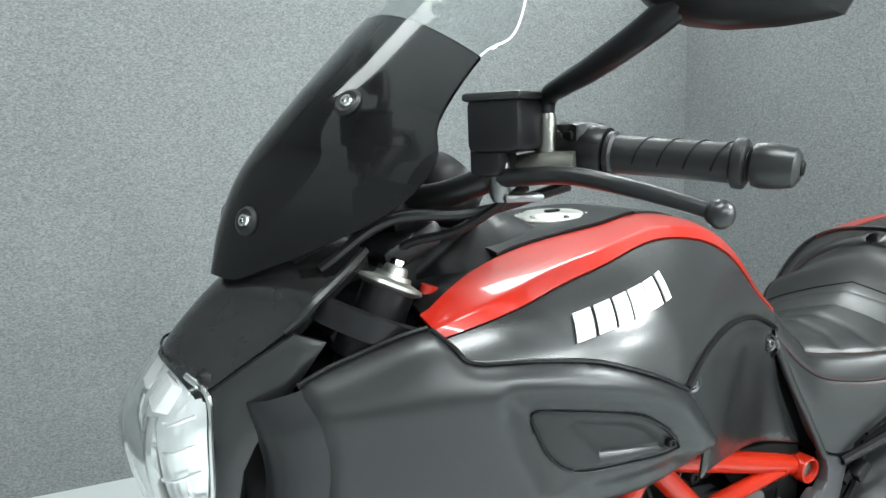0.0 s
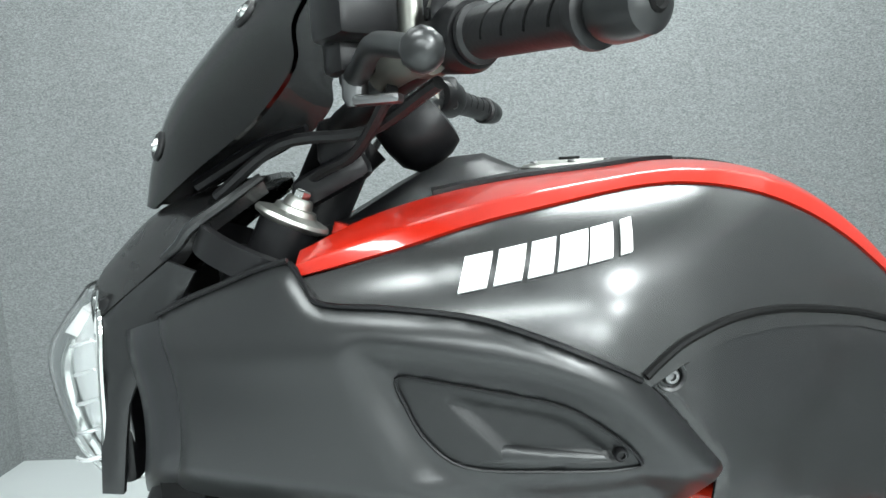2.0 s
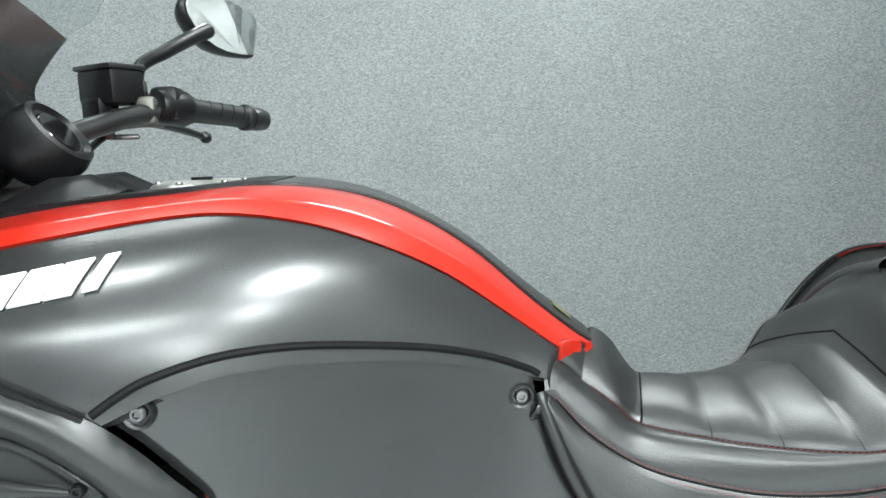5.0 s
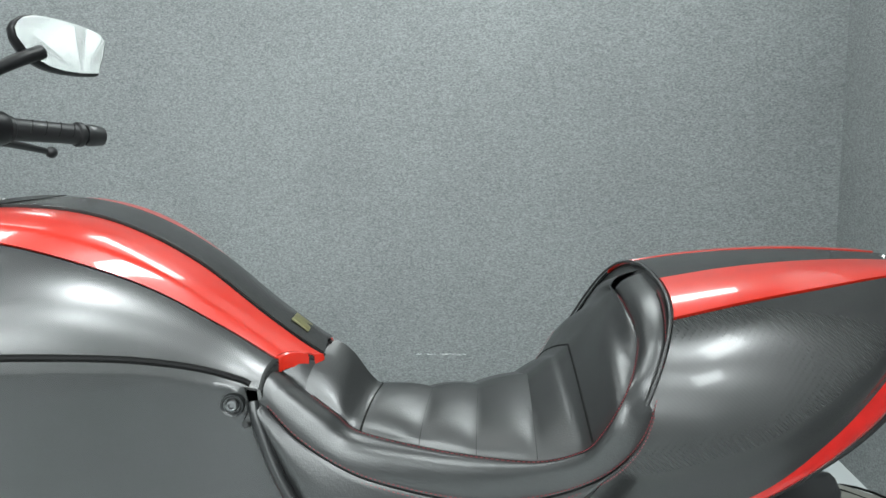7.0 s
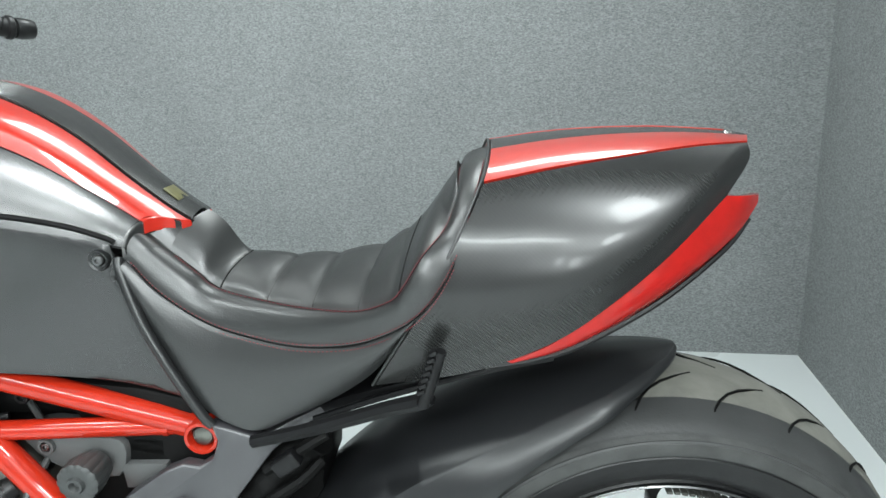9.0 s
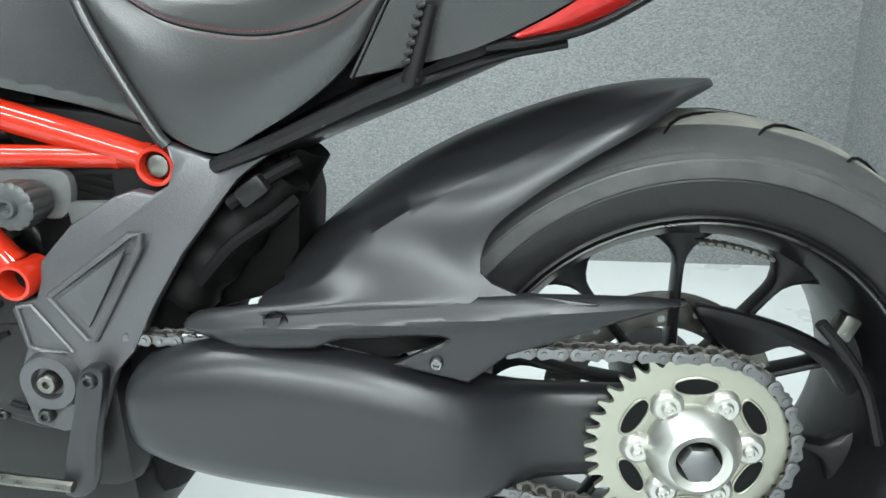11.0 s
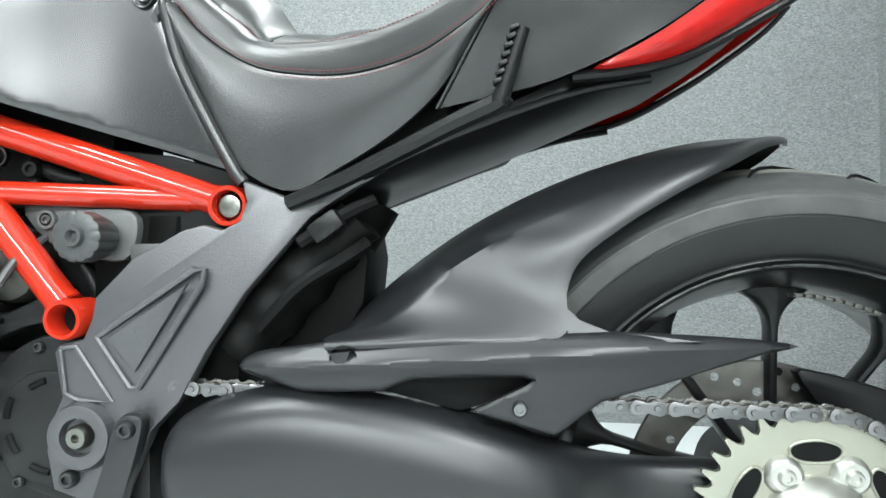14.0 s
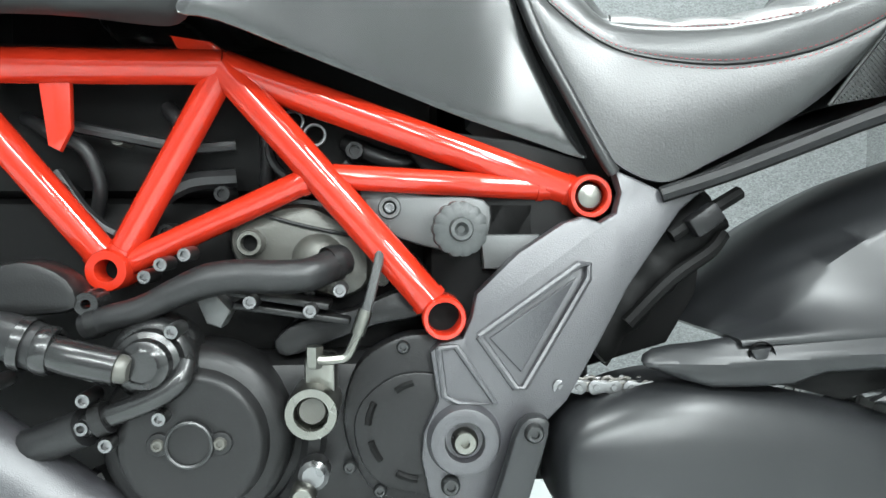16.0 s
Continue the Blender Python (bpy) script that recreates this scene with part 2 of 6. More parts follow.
def smooth_at(x, table):
    """Smooth interpolation in a table of (x, value)."""
    xs, vs = [a for a, _ in table], [b for _, b in table]
    if x <= xs[0]:
        return vs[0]
    if x >= xs[-1]:
        return vs[-1]
    i = max(j for j in range(len(xs) - 1) if xs[j] <= x)
    t = (x - xs[i]) / (xs[i + 1] - xs[i])
    g = [0.0] * len(xs)
    for j in range(1, len(xs) - 1):
        g[j] = (vs[j + 1] - vs[j - 1]) / (xs[j + 1] - xs[j - 1])
    g[0], g[-1] = (vs[1] - vs[0]) / (xs[1] - xs[0]), (vs[-1] - vs[-2]) / (xs[-1] - xs[-2])
    h = xs[i + 1] - xs[i]
    return ((2 * t ** 3 - 3 * t ** 2 + 1) * vs[i] + (t ** 3 - 2 * t ** 2 + t) * h * g[i]
            + (-2 * t ** 3 + 3 * t ** 2) * vs[i + 1] + (t ** 3 - t ** 2) * h * g[i + 1])


def grid_mesh(rows, closed=False, thick=0.0, caps=False, bm=None):
    """A skin over rows of points; thick: pushes a second skin inwards along the normals and closes the rim."""
    bm = bm or bmesh.new()
    vs = [[bm.verts.new(p) for p in row] for row in rows]
    faces = []
    n = len(rows[0])
    for a, b in zip(vs, vs[1:]):
        for i in range(n if closed else n - 1):
            j = (i + 1) % n
            try:
                faces.append(bm.faces.new((a[i], a[j], b[j], b[i])))
            except ValueError:
                pass
    if caps:
        bm.faces.new(vs[0]), bm.faces.new(vs[-1])
    if thick:
        bm.normal_update()
        bmesh.ops.solidify(bm, geom=bm.faces[:], thickness=thick)
    return bm


def tube_rings(path, radius, seg=12):
    path = [Vector(p) for p in path]
    rings, side = [], None
    for i, p in enumerate(path):
        d = (path[min(i + 1, len(path) - 1)] - path[max(i - 1, 0)]).normalized()
        if side is None:
            side = d.orthogonal().normalized()
        side = (side - d * side.dot(d)).normalized()
        up = d.cross(side)
        r = radius(i / (len(path) - 1)) if callable(radius) else radius
        rings.append([p + side * math.cos(2 * math.pi * k / seg) * r + up * math.sin(2 * math.pi * k / seg) * r for k in range(seg)])
    return rings


def tube(path, radius, seg=12, bm=None, n=6):
    pts = spline(path, n) if n > 1 and len(path) > 2 else path
    return grid_mesh(tube_rings(pts, radius, seg), closed=True, caps=True, bm=bm)


def revolve(profile, centre, axis=(0, 1, 0), seg=32, bm=None, closed_profile=False, arc=(0, 360)):
    """Turns a profile of (radius, along) round an axis through centre."""
    bm = bm or bmesh.new()
    ax = Vector(axis).normalized()
    u = ax.orthogonal().normalized()
    if abs(ax.y) > 0.9:
        u = Vector((1, 0, 0))
    v = ax.cross(u)
    c = Vector(centre)
    full = arc == (0, 360)
    angles = [math.radians(arc[0] + (arc[1] - arc[0]) * k / seg) for k in range(seg if full else seg + 1)]
    rings = [[bm.verts.new(c + ax * h + (u * math.cos(a) + v * math.sin(a)) * r) for r, h in profile] for a in angles]
    pairs = list(zip(rings, rings[1:])) + ([(rings[-1], rings[0])] if full else [])
    m = len(profile)
    for a, b in pairs:
        for i in range(m if closed_profile else m - 1):
            j = (i + 1) % m
            bm.faces.new((a[i], a[j], b[j], b[i]))
    bmesh.ops.remove_doubles(bm, verts=bm.verts[:], dist=1e-6)
    return bm


def prism(outline, y0, y1, bevel=0.0015, bm=None, holes=()):
    """A plate with that outline in x and z, from y0 to y1, its edges rounded."""
    own = bmesh.new()
    f = own.faces.new([own.verts.new((x, y0, z)) for x, z in outline])
    r = bmesh.ops.extrude_face_region(own, geom=[f])
    bmesh.ops.translate(own, verts=[v for v in r["geom"] if isinstance(v, bmesh.types.BMVert)], vec=(0, y1 - y0, 0))
    if bevel:
        own.normal_update()
        edges = [e for e in own.edges if abs((e.verts[0].co - e.verts[1].co).y) < 1e-6]
        bmesh.ops.bevel(own, geom=edges, offset=bevel, segments=2, profile=0.5, affect="EDGES", clamp_overlap=True)
    if bm is None:
        return own
    return join(bm, own)


def join(bm, other):
    me = bpy.data.meshes.new("temporary")
    other.to_mesh(me)
    other.free()
    bm.from_mesh(me)
    bpy.data.meshes.remove(me)
    return bm


def box(centre, size, bevel=0.003, turn=None, bm=None, segments=2):
    own = bmesh.new()
    bmesh.ops.create_cube(own, size=1)
    bmesh.ops.scale(own, vec=size, verts=own.verts)
    if bevel:
        bmesh.ops.bevel(own, geom=own.edges[:], offset=bevel, segments=segments, profile=0.5, affect="EDGES", clamp_overlap=True)
    m = Matrix.Translation(centre) @ (turn.to_4x4() if turn else Matrix())
    bmesh.ops.transform(own, matrix=m, verts=own.verts)
    return own if bm is None else join(bm, own)


def circle_outline(cx, cz, r, n=28, a0=0, a1=360):
    full = a1 - a0 == 360
    return [(cx + r * math.cos(math.radians(a0 + (a1 - a0) * k / (n if full else n - 1))), cz + r * math.sin(math.radians(a0 + (a1 - a0) * k / (n if full else n - 1)))) for k in range(n)]


def edge_distance(x, z, poly):
    """Distance from (x, z) to the outline, negative outside."""
    p = np.array(poly)
    q = np.roll(p, -1, 0)
    d = q - p
    t = np.clip(((x - p[:, 0]) * d[:, 0] + (z - p[:, 1]) * d[:, 1]) / np.maximum((d ** 2).sum(1), 1e-12), 0, 1)
    dist = np.hypot(p[:, 0] + t * d[:, 0] - x, p[:, 1] + t * d[:, 1] - z).min()
    cross = ((p[:, 1] > z) != (q[:, 1] > z))
    with np.errstate(divide="ignore", invalid="ignore"):
        xs = p[:, 0] + (z - p[:, 1]) / (q[:, 1] - p[:, 1]) * d[:, 0]
    inside = (np.sum(cross & (x < xs)) % 2) == 1
    return dist if inside else -dist


from mathutils.geometry import delaunay_2d_cdt


def shell(outline, surface, thick=0.006, step=0.009, edge=0.004, roll=0.01, smooth=4, lift=0.0):
    """A moulded panel: an outline in x and z laid on surface(x, z) -> y (left side), with rolled edges and a thickness."""
    poly = [tuple(p) for p in (spline(outline, smooth, closed=True) if smooth else outline)]
    xs, zs = [p[0] for p in poly], [p[1] for p in poly]
    pts = [Vector(p) for p in poly]
    k = len(pts)
    rows = int((max(zs) - min(zs)) / step) + 1
    for j in range(rows + 1):
        z = min(zs) + j * step
        for i in range(int((max(xs) - min(xs)) / step) + 2):
            x = min(xs) + (i + 0.5 * (j % 2)) * step
            if edge_distance(x, z, poly) > step * 0.45:
                pts.append(Vector((x, z)))
    out = delaunay_2d_cdt(pts, [(i, (i + 1) % k) for i in range(k)], [], 1, 1e-6)
    bm = bmesh.new()
    front, back = [], []
    for v in out[0]:
        d = max(0.0, edge_distance(v.x, v.y, poly))
        y = surface(v.x, v.y) - lift + edge * max(0.0, 1 - d / roll) ** 2
        front.append(bm.verts.new((v.x, y, v.y)))
        back.append(bm.verts.new((v.x, surface(v.x, v.y) - lift + thick, v.y)))
    border = {}
    for f in out[2]:
        bm.faces.new([front[i] for i in f])
        bm.faces.new([back[i] for i in reversed(f)])
        for a, b in zip(f, f[1:] + f[:1]):
            border[(a, b)] = border.get((a, b), 0) + 1
    for a, b in border:
        if (b, a) not in border:
            bm.faces.new((front[b], front[a], back[a], back[b]))
    return bm


def mirrored(bm):
    """The same mesh on the other side of the motorcycle."""
    for v in bm.verts:
        v.co.y = -v.co.y
    return bm


def both(name, make, material, parent, label=""):
    """A part on the left side and its mirror image on the right."""
    left = part(name, make(), material, parent, label)
    right = part(name, mirrored(make()), material, parent, label)
    return left, right


def bolt(parent, x, y, z, r=0.006, material=None, axis=(0, 1, 0), name="bolt", socket=True):
    """A button-head bolt that faces against axis, with a socket."""
    h = r * 0.55
    prof = [(0.0, -h), (r * 0.7, -h), (r * 0.95, -h * 0.5), (r, 0.0), (r, 0.004)]
    if socket:
        prof = [(0.0, -h * 0.2), (r * 0.42, -h * 0.25), (r * 0.46, -h), (r * 0.75, -h), (r * 0.95, -h * 0.5), (r, 0.0), (r, 0.004)]
    return part(name, revolve(prof, (x, y, z), axis, 14), material or M_STEEL, parent)


# ---- setting ----
def slab(name, x0, x1, y0, y1, z0, z1, material, label):
    """A piece of the booth in the wall's own directions, from the corner behind the tail."""
    bm = bmesh.new()
    bmesh.ops.create_cube(bm, size=1)
    bmesh.ops.scale(bm, vec=(x1 - x0, y1 - y0, z1 - z0), verts=bm.verts)
    ob = part(name, bm, material, smooth=False)
    ob.matrix_world = WALL_TURN @ pose((x0 + x1) / 2, (y0 + y1) / 2, (z0 + z1) / 2)
    return tagged(ob, label, "wall" if "wall" in name else name, kind="structure")


ROOM_W, ROOM_D = 3.392, 5.6
slab("floor", -ROOM_W - 0.1, 0.1, -ROOM_D - 0.1, 0.1, -0.1, 0.0, M_FLOOR, "smooth pale grey-white painted booth floor")
slab("wall_north", -ROOM_W, 0, 0, 0.1, 0, CEILING, M_CARPET, "booth wall covered in grey needle-felt carpet")
slab("wall_east", 0, 0.1, -2.3, 0.1, 0, 1.95, M_CARPET, "side booth wall covered in grey needle-felt carpet")
# Unseen front stretch, added in white to throw a broad sheen on the bodywork
slab("wall_east_reflector", 0, 0.1, -ROOM_D, -2.3, 0, 1.95, M_WHITEWALL, "unseen white wall added as a reflector beside the open booth front")
slab("wall_east_upper", 0, 0.1, -ROOM_D, 0.1, 1.95, CEILING, M_WHITEWALL, "white painted wall above the side carpet")
slab("wall_west", -ROOM_W - 0.1, -ROOM_W, -ROOM_D, 0.1, 0, CEILING, M_CARPET, "side booth wall covered in grey needle-felt carpet")
# Added across the open side; its dark tone controls reflections in the black bodywork
slab("wall_south", -ROOM_W, 0, -ROOM_D - 0.1, -ROOM_D, 0, CEILING, M_PAINTWALL, "unseen dark grey wall added to close the open side")
slab("ceiling", -ROOM_W - 0.1, 0.1, -ROOM_D - 0.1, 0.1, CEILING, CEILING + 0.1, M_CEIL, "plain pale grey ceiling")

for lx, ly, watts in LAMP_SPOTS:
    lamp_thing = thing("ceiling_light", "white rectangular LED panel on the ceiling", "ceiling light", "ceiling lights")
    lamp_thing.matrix_world = WALL_TURN @ pose(lx, ly, CEILING)
    part("lamp_frame", box((0, 0, -0.016), (1.2, 0.44, 0.03), 0.004), M_LAMPFRAME, lamp_thing)
    part("diffuser", box((0, 0, -0.035), (1.12, 0.36, 0.006), 0.002), M_LAMP, lamp_thing)

for ly, lz, wide, tall, watts in WALL_LAMPS:
    bank = thing("added_wall_light", "unseen white light bank added on the side wall for highlights", "wall light", "wall lights")
    bank.matrix_world = WALL_TURN @ pose(0, ly, lz, 90, 0, 90)
    part("lamp_frame", box((0, 0, -0.03), (wide + 0.1, tall + 0.1, 0.06), 0.006), M_LAMPFRAME, bank)
    part("diffuser", box((0, 0, -0.065), (wide + 0.02, tall + 0.02, 0.006), 0.002), M_LAMP, bank)


# ---- the motorcycle ----
bike = thing("motorcycle", "black carbon and red power cruiser motorcycle standing in the booth", "motorcycle")
AXLE = (0.05, 0.312)

RIDGE = [(-1.16, 0.945), (-1.06, 0.975), (-0.95, 0.993), (-0.86, 1.0), (-0.79, 1.004), (-0.72, 0.996), (-0.66, 0.975), (-0.6, 0.938), (-0.54, 0.885), (-0.48, 0.836)]
WIDTH = [(-1.26, 0.125), (-1.2, 0.155), (-1.1, 0.198), (-1.0, 0.226), (-0.9, 0.232), (-0.84, 0.217), (-0.78, 0.193), (-0.7, 0.153), (-0.62, 0.115), (-0.56, 0.092), (-0.48, 0.082)]
WAIST = [(-1.2, 0.86), (-0.9, 0.85), (-0.75, 0.834), (-0.65, 0.819), (-0.6, 0.812), (-0.54, 0.807), (-0.48, 0.802)]


def square(x):
    """How boxy the tank's section is: fuller shoulders towards the seat."""
    return smooth_at(x, [(-0.82, 2.6), (-0.7, 2.7), (-0.6, 2.2), (-0.55, 1.85), (-0.5, 1.4)])


def tail_x(y):
    """Where the tank ends in front of the seat, swept forwards off the centre line."""
    return smooth_at(abs(y), [(0.0, -0.478), (0.03, -0.487), (0.05, -0.512), (0.07, -0.529), (0.09, -0.54)])


def tank_point(x, s):
    """A point of the tank's skin at station x: s runs from the ridge (0) to the widest line (1) and on down."""
    zr, zw, w = smooth_at(x, RIDGE), smooth_at(x, WAIST), smooth_at(x, WIDTH)
    if s <= 1:
        a = s * math.pi / 2
        e = 2 / square(x)
        y = w * max(0, math.sin(a)) ** e
        dip = 0.004 * max(0.0, 1 - (y / 0.075) ** 2) * min(1.0, max(0.0, (-0.5 - x) / 0.15))
        return Vector((x, -y, zw + (zr - zw) * max(0, math.cos(a)) ** e - dip))
    return Vector((x, -w, zw - (s - 1) * 0.2))


def tank_y(x, z):
    """The left flank: the tank above the widest line, the covers below it."""
    zr, zw, w = smooth_at(x, RIDGE), smooth_at(x, WAIST), smooth_at(x, WIDTH)
    u = min(1.0, max(0.0, (z - zw) / (zr - zw)))
    return -w * (1 - u ** square(x)) ** (1 / square(x))


def tank_s(x, z):
    zr, zw = smooth_at(x, RIDGE), smooth_at(x, WAIST)
    u = (z - zw) / (zr - zw)
    return math.acos(min(1, max(0, u)) ** (square(x) / 2)) / (math.pi / 2) if u > 0 else 1 + (zw - z) / 0.2


# lower edge of the red stripe, its upper edge and the lower edge of the side panel, in x and z
STRIPE_LOW = [(-1.11, 0.929), (-1.024, 0.95), (-0.985, 0.96), (-0.943, 0.968), (-0.857, 0.98), (-0.8, 0.982), (-0.737, 0.971), (-0.68, 0.949), (-0.626, 0.919), (-0.57, 0.877), (-0.54, 0.854), (-0.515, 0.835), (-0.49, 0.818)]


def stripe_low(x):
    return tank_s(x, smooth_at(x, STRIPE_LOW))


def stripe_top(x):
    """The red stripe's inner edge, 3 to 9 cm off the centre line."""
    y = smooth_at(x, [(-1.1, 0.13), (-1.04, 0.106), (-0.98, 0.092), (-0.9, 0.086), (-0.84, 0.078), (-0.78, 0.058), (-0.7, 0.04), (-0.6, 0.032), (-0.47, 0.029)])
    w = smooth_at(x, WIDTH)
    return math.asin(min(0.99, (y / w)) ** (square(x) / 2)) / (math.pi / 2)


def tank_skin(x0, lo, hi, n=44, m=14, out=0.0, thick=0.004, lift=None):
    """A strip of the tank's skin from x0 to its swept tail; lift(f, x) raises it across its width."""
    ends = []
    for k in range(m + 1):
        x = -0.5
        for turn in range(3):
            x = tail_x(tank_point(x, lo(x) + (hi(x) - lo(x)) * k / m).y)
        ends.append(x)
    rows = []
    for i in range(n + 1):
        row = []
        for k in range(m + 1):
            x = x0 + (ends[k] - x0) * i / n
            a, b = lo(x), hi(x)
            h = out + (lift(k / m, x) if lift else 0.0)
            row.append(tank_point(x, a + (b - a) * k / m) + Vector((0, -h, h * 0.7)))
        rows.append(row)
    return grid_mesh(rows, thick=thick)


def tail_lip(lo, hi, f0, f1, m=10, out=0.0):
    """The tank's edge folded down in front of the seat."""
    rows = [[], [], [], []]
    for k in range(m + 1):
        f = f0 + (f1 - f0) * k / m
        x = -0.5
        for turn in range(3):
            x = tail_x(tank_point(x, lo(x) + (hi(x) - lo(x)) * f).y)
        p = tank_point(x, lo(x) + (hi(x) - lo(x)) * f) + Vector((0, -out, out * 0.7))
        for row, (dx, dz) in zip(rows, ((-0.001, 0.0), (0.0025, -0.0015), (0.0035, -0.005), (0.003, -0.016))):
            row.append(p + Vector((dx + out * 0.6, p.y * dx * -3, dz)))
    return grid_mesh(rows, thick=0.002)


def stripe_lift(f, x):
    """A crease runs the stripe's whole length."""
    return 0.002 + 0.005 * max(0.0, 1 - abs(f - 0.72) / (0.72 if f < 0.72 else 0.28)) * min(1.0, max(0.0, (-0.49 - x) / 0.12))


CARBON_LOW = [(-1.11, 0.915), (-1.04, 0.903), (-0.98, 0.895), (-0.91, 0.868), (-0.872, 0.848), (-0.835, 0.863), (-0.795, 0.872), (-0.748, 0.871), (-0.696, 0.863), (-0.64, 0.851), (-0.59, 0.835), (-0.56, 0.825), (-0.54, 0.819), (-0.47, 0.8)]


def carbon_low(x):
    return tank_s(x, lerp(x, CARBON_LOW))


def ridge_line(x):
    return 0.0


def carbon_top(x):
    return stripe_low(x) + 0.004


def stripe_edge(x):
    return stripe_low(x) - 0.004


tank_core = part("fuel_tank", tank_skin(-1.1, ridge_line, carbon_low, 40, 22, -0.008), M_BLACK, bike, "fuel tank with carbon sides and two red stripes")
part("tank_half", mirrored(tank_skin(-1.1, ridge_line, carbon_low, 40, 22, -0.008)), M_BLACK, tank_core)
both("red_stripe", lambda: tank_skin(-1.108, stripe_top, stripe_edge, 60, 18, 0.0, 0.004, stripe_lift), M_RED, tank_core, "glossy red painted stripe")
both("carbon_side", lambda: tank_skin(-1.105, carbon_top, carbon_low, 56, 16), M_CARBON, tank_core, "satin carbon-weave tank side")
part("carbon_spine", grid_mesh([[Vector((p.x, p.y * k, p.z)) for p, k in ((tank_point(x, stripe_top(x) * abs(j) / 6 * 0.97), 1 if j < 0 else -1) for j in range(-6, 7))] for x in (-0.78 + 0.296 * i / 26 for i in range(27))], thick=0.004), M_CARBON_GLOSS, tank_core, "black carbon centre strip")
part("rear_badge", box((-0.508, -0.004, 0.8625), (0.022, 0.026, 0.002), 0.0008, Matrix.Rotation(radians(41), 3, "Y")), M_STICKER, tank_core, "small worn yellowish sticker")

both("tank_lip", lambda: tail_lip(ridge_line, carbon_low, 0.0, 1.0, 24), M_CARBON_GLOSS, tank_core)
both("stripe_fold", lambda: tail_lip(stripe_top, stripe_edge, 0.0, 0.2, 3, 0.002), M_RED, tank_core)
both("stripe_fold", lambda: tail_lip(stripe_top, stripe_edge, 0.32, 1.0, 8, 0.002), M_RED, tank_core)
# filler and front cover of the tank
part("filler_surround", grid_mesh([[Vector((p.x, p.y * k, p.z + 0.001)) for p, k in ((tank_point(x, stripe_top(x) * abs(j) / 6 * 0.985), 1 if j < 0 else -1) for j in range(-6, 7))] for x in (-1.0 + 0.222 * i / 20 for i in range(21))], thick=0.004), M_BLACK, tank_core)
cap = part("filler_cap", revolve([(0, 0.007), (0.035, 0.007), (0.041, 0.004), (0.045, 0.004), (0.048, 0.001), (0.048, -0.012)], (-0.858, 0, 0.9985), (0, 0, 1), 40), M_BRIGHT, tank_core, "round brushed aluminium filler cap")
for k in range(6):
    a = k * math.pi / 3 + 0.3
    part("cap_screw", revolve([(0, 0.002), (0.003, 0.002), (0.0035, 0)], (-0.858 + 0.04 * math.cos(a), 0.04 * math.sin(a), 1.0035), (0, 0, 1), 8), M_STEEL, cap)
part("cap_lock", box((-0.858, 0.0, 1.007), (0.02, 0.007, 0.003), 0.001), M_DEEP, cap)


def front_cover():
    """Angular black cover between tank and steering head."""
    rows = []
    for x, z, w, d in ((-1.12, 0.925, 0.145, 0.05), (-1.075, 0.965, 0.135, 0.05), (-1.03, 0.99, 0.12, 0.05), (-0.985, 1.012, 0.095, 0.045), (-0.955, 1.014, 0.075, 0.03), (-0.925, 1.0, 0.07, 0.015)):
        rows.append([Vector((x + 0.012 * (1 - abs(u)), u * w, z - d * max(0, abs(u) - 0.45) / 0.55 - 0.016 * (1 - abs(u)) ** 2)) for u in (-1, -0.8, -0.6, -0.45, -0.3, 0, 0.3, 0.45, 0.6, 0.8, 1)])
    return grid_mesh(rows, thick=0.006)


part("tank_front_cover", front_cover(), M_BLACK, bike)


# logo: plain slanted bars on the flank
def letter_block(x0, x1, low, high):
    """A slanted block that follows the tank's flank; low and high are fractions of the logo's height."""
    bm = bmesh.new()
    rows = []
    for i in range(7):
        f = x0 + (x1 - x0) * i / 6
        row = []
        for k in range(5):
            h = low + (high - low) * k / 4
            x = -0.995 + 0.13 * f + 0.008 * h
            z = 0.9205 + 0.02 * f + 0.0215 * h
            row.append(Vector((x, tank_y(x, z) - 0.0016, z)))
        rows.append(row)
    return grid_mesh(rows, thick=0.002, bm=bm)


for a, b, low, high in ((0.0, 0.15, 0, 1), (0.185, 0.335, 0, 1), (0.365, 0.50, 0, 1), (0.525, 0.685, 0, 1), (0.70, 0.835, 0, 1), (0.885, 0.955, 0, 1)):
    part("decal_bar", letter_block(a, b, low, high), M_WHITE, tank_core, "white decal block")

# ---- side covers ----
VENT = [(-1.04, 0.864), (-1.016, 0.862), (-0.966, 0.851), (-0.927, 0.84), (-0.896, 0.819), (-0.874, 0.796), (-0.882, 0.789), (-0.94, 0.792), (-0.995, 0.797), (-1.021, 0.817), (-1.034, 0.842)]
DISH = [(-1.068, 0.883), (-1.045, 0.886), (-0.988, 0.875), (-0.935, 0.86), (-0.897, 0.838), (-0.866, 0.806), (-0.848, 0.77), (-0.86, 0.75), (-0.95, 0.75), (-1.02, 0.78), (-1.043, 0.812), (-1.061, 0.851)]
DISH_FINE = [tuple(p) for p in spline(DISH, 4, True)]


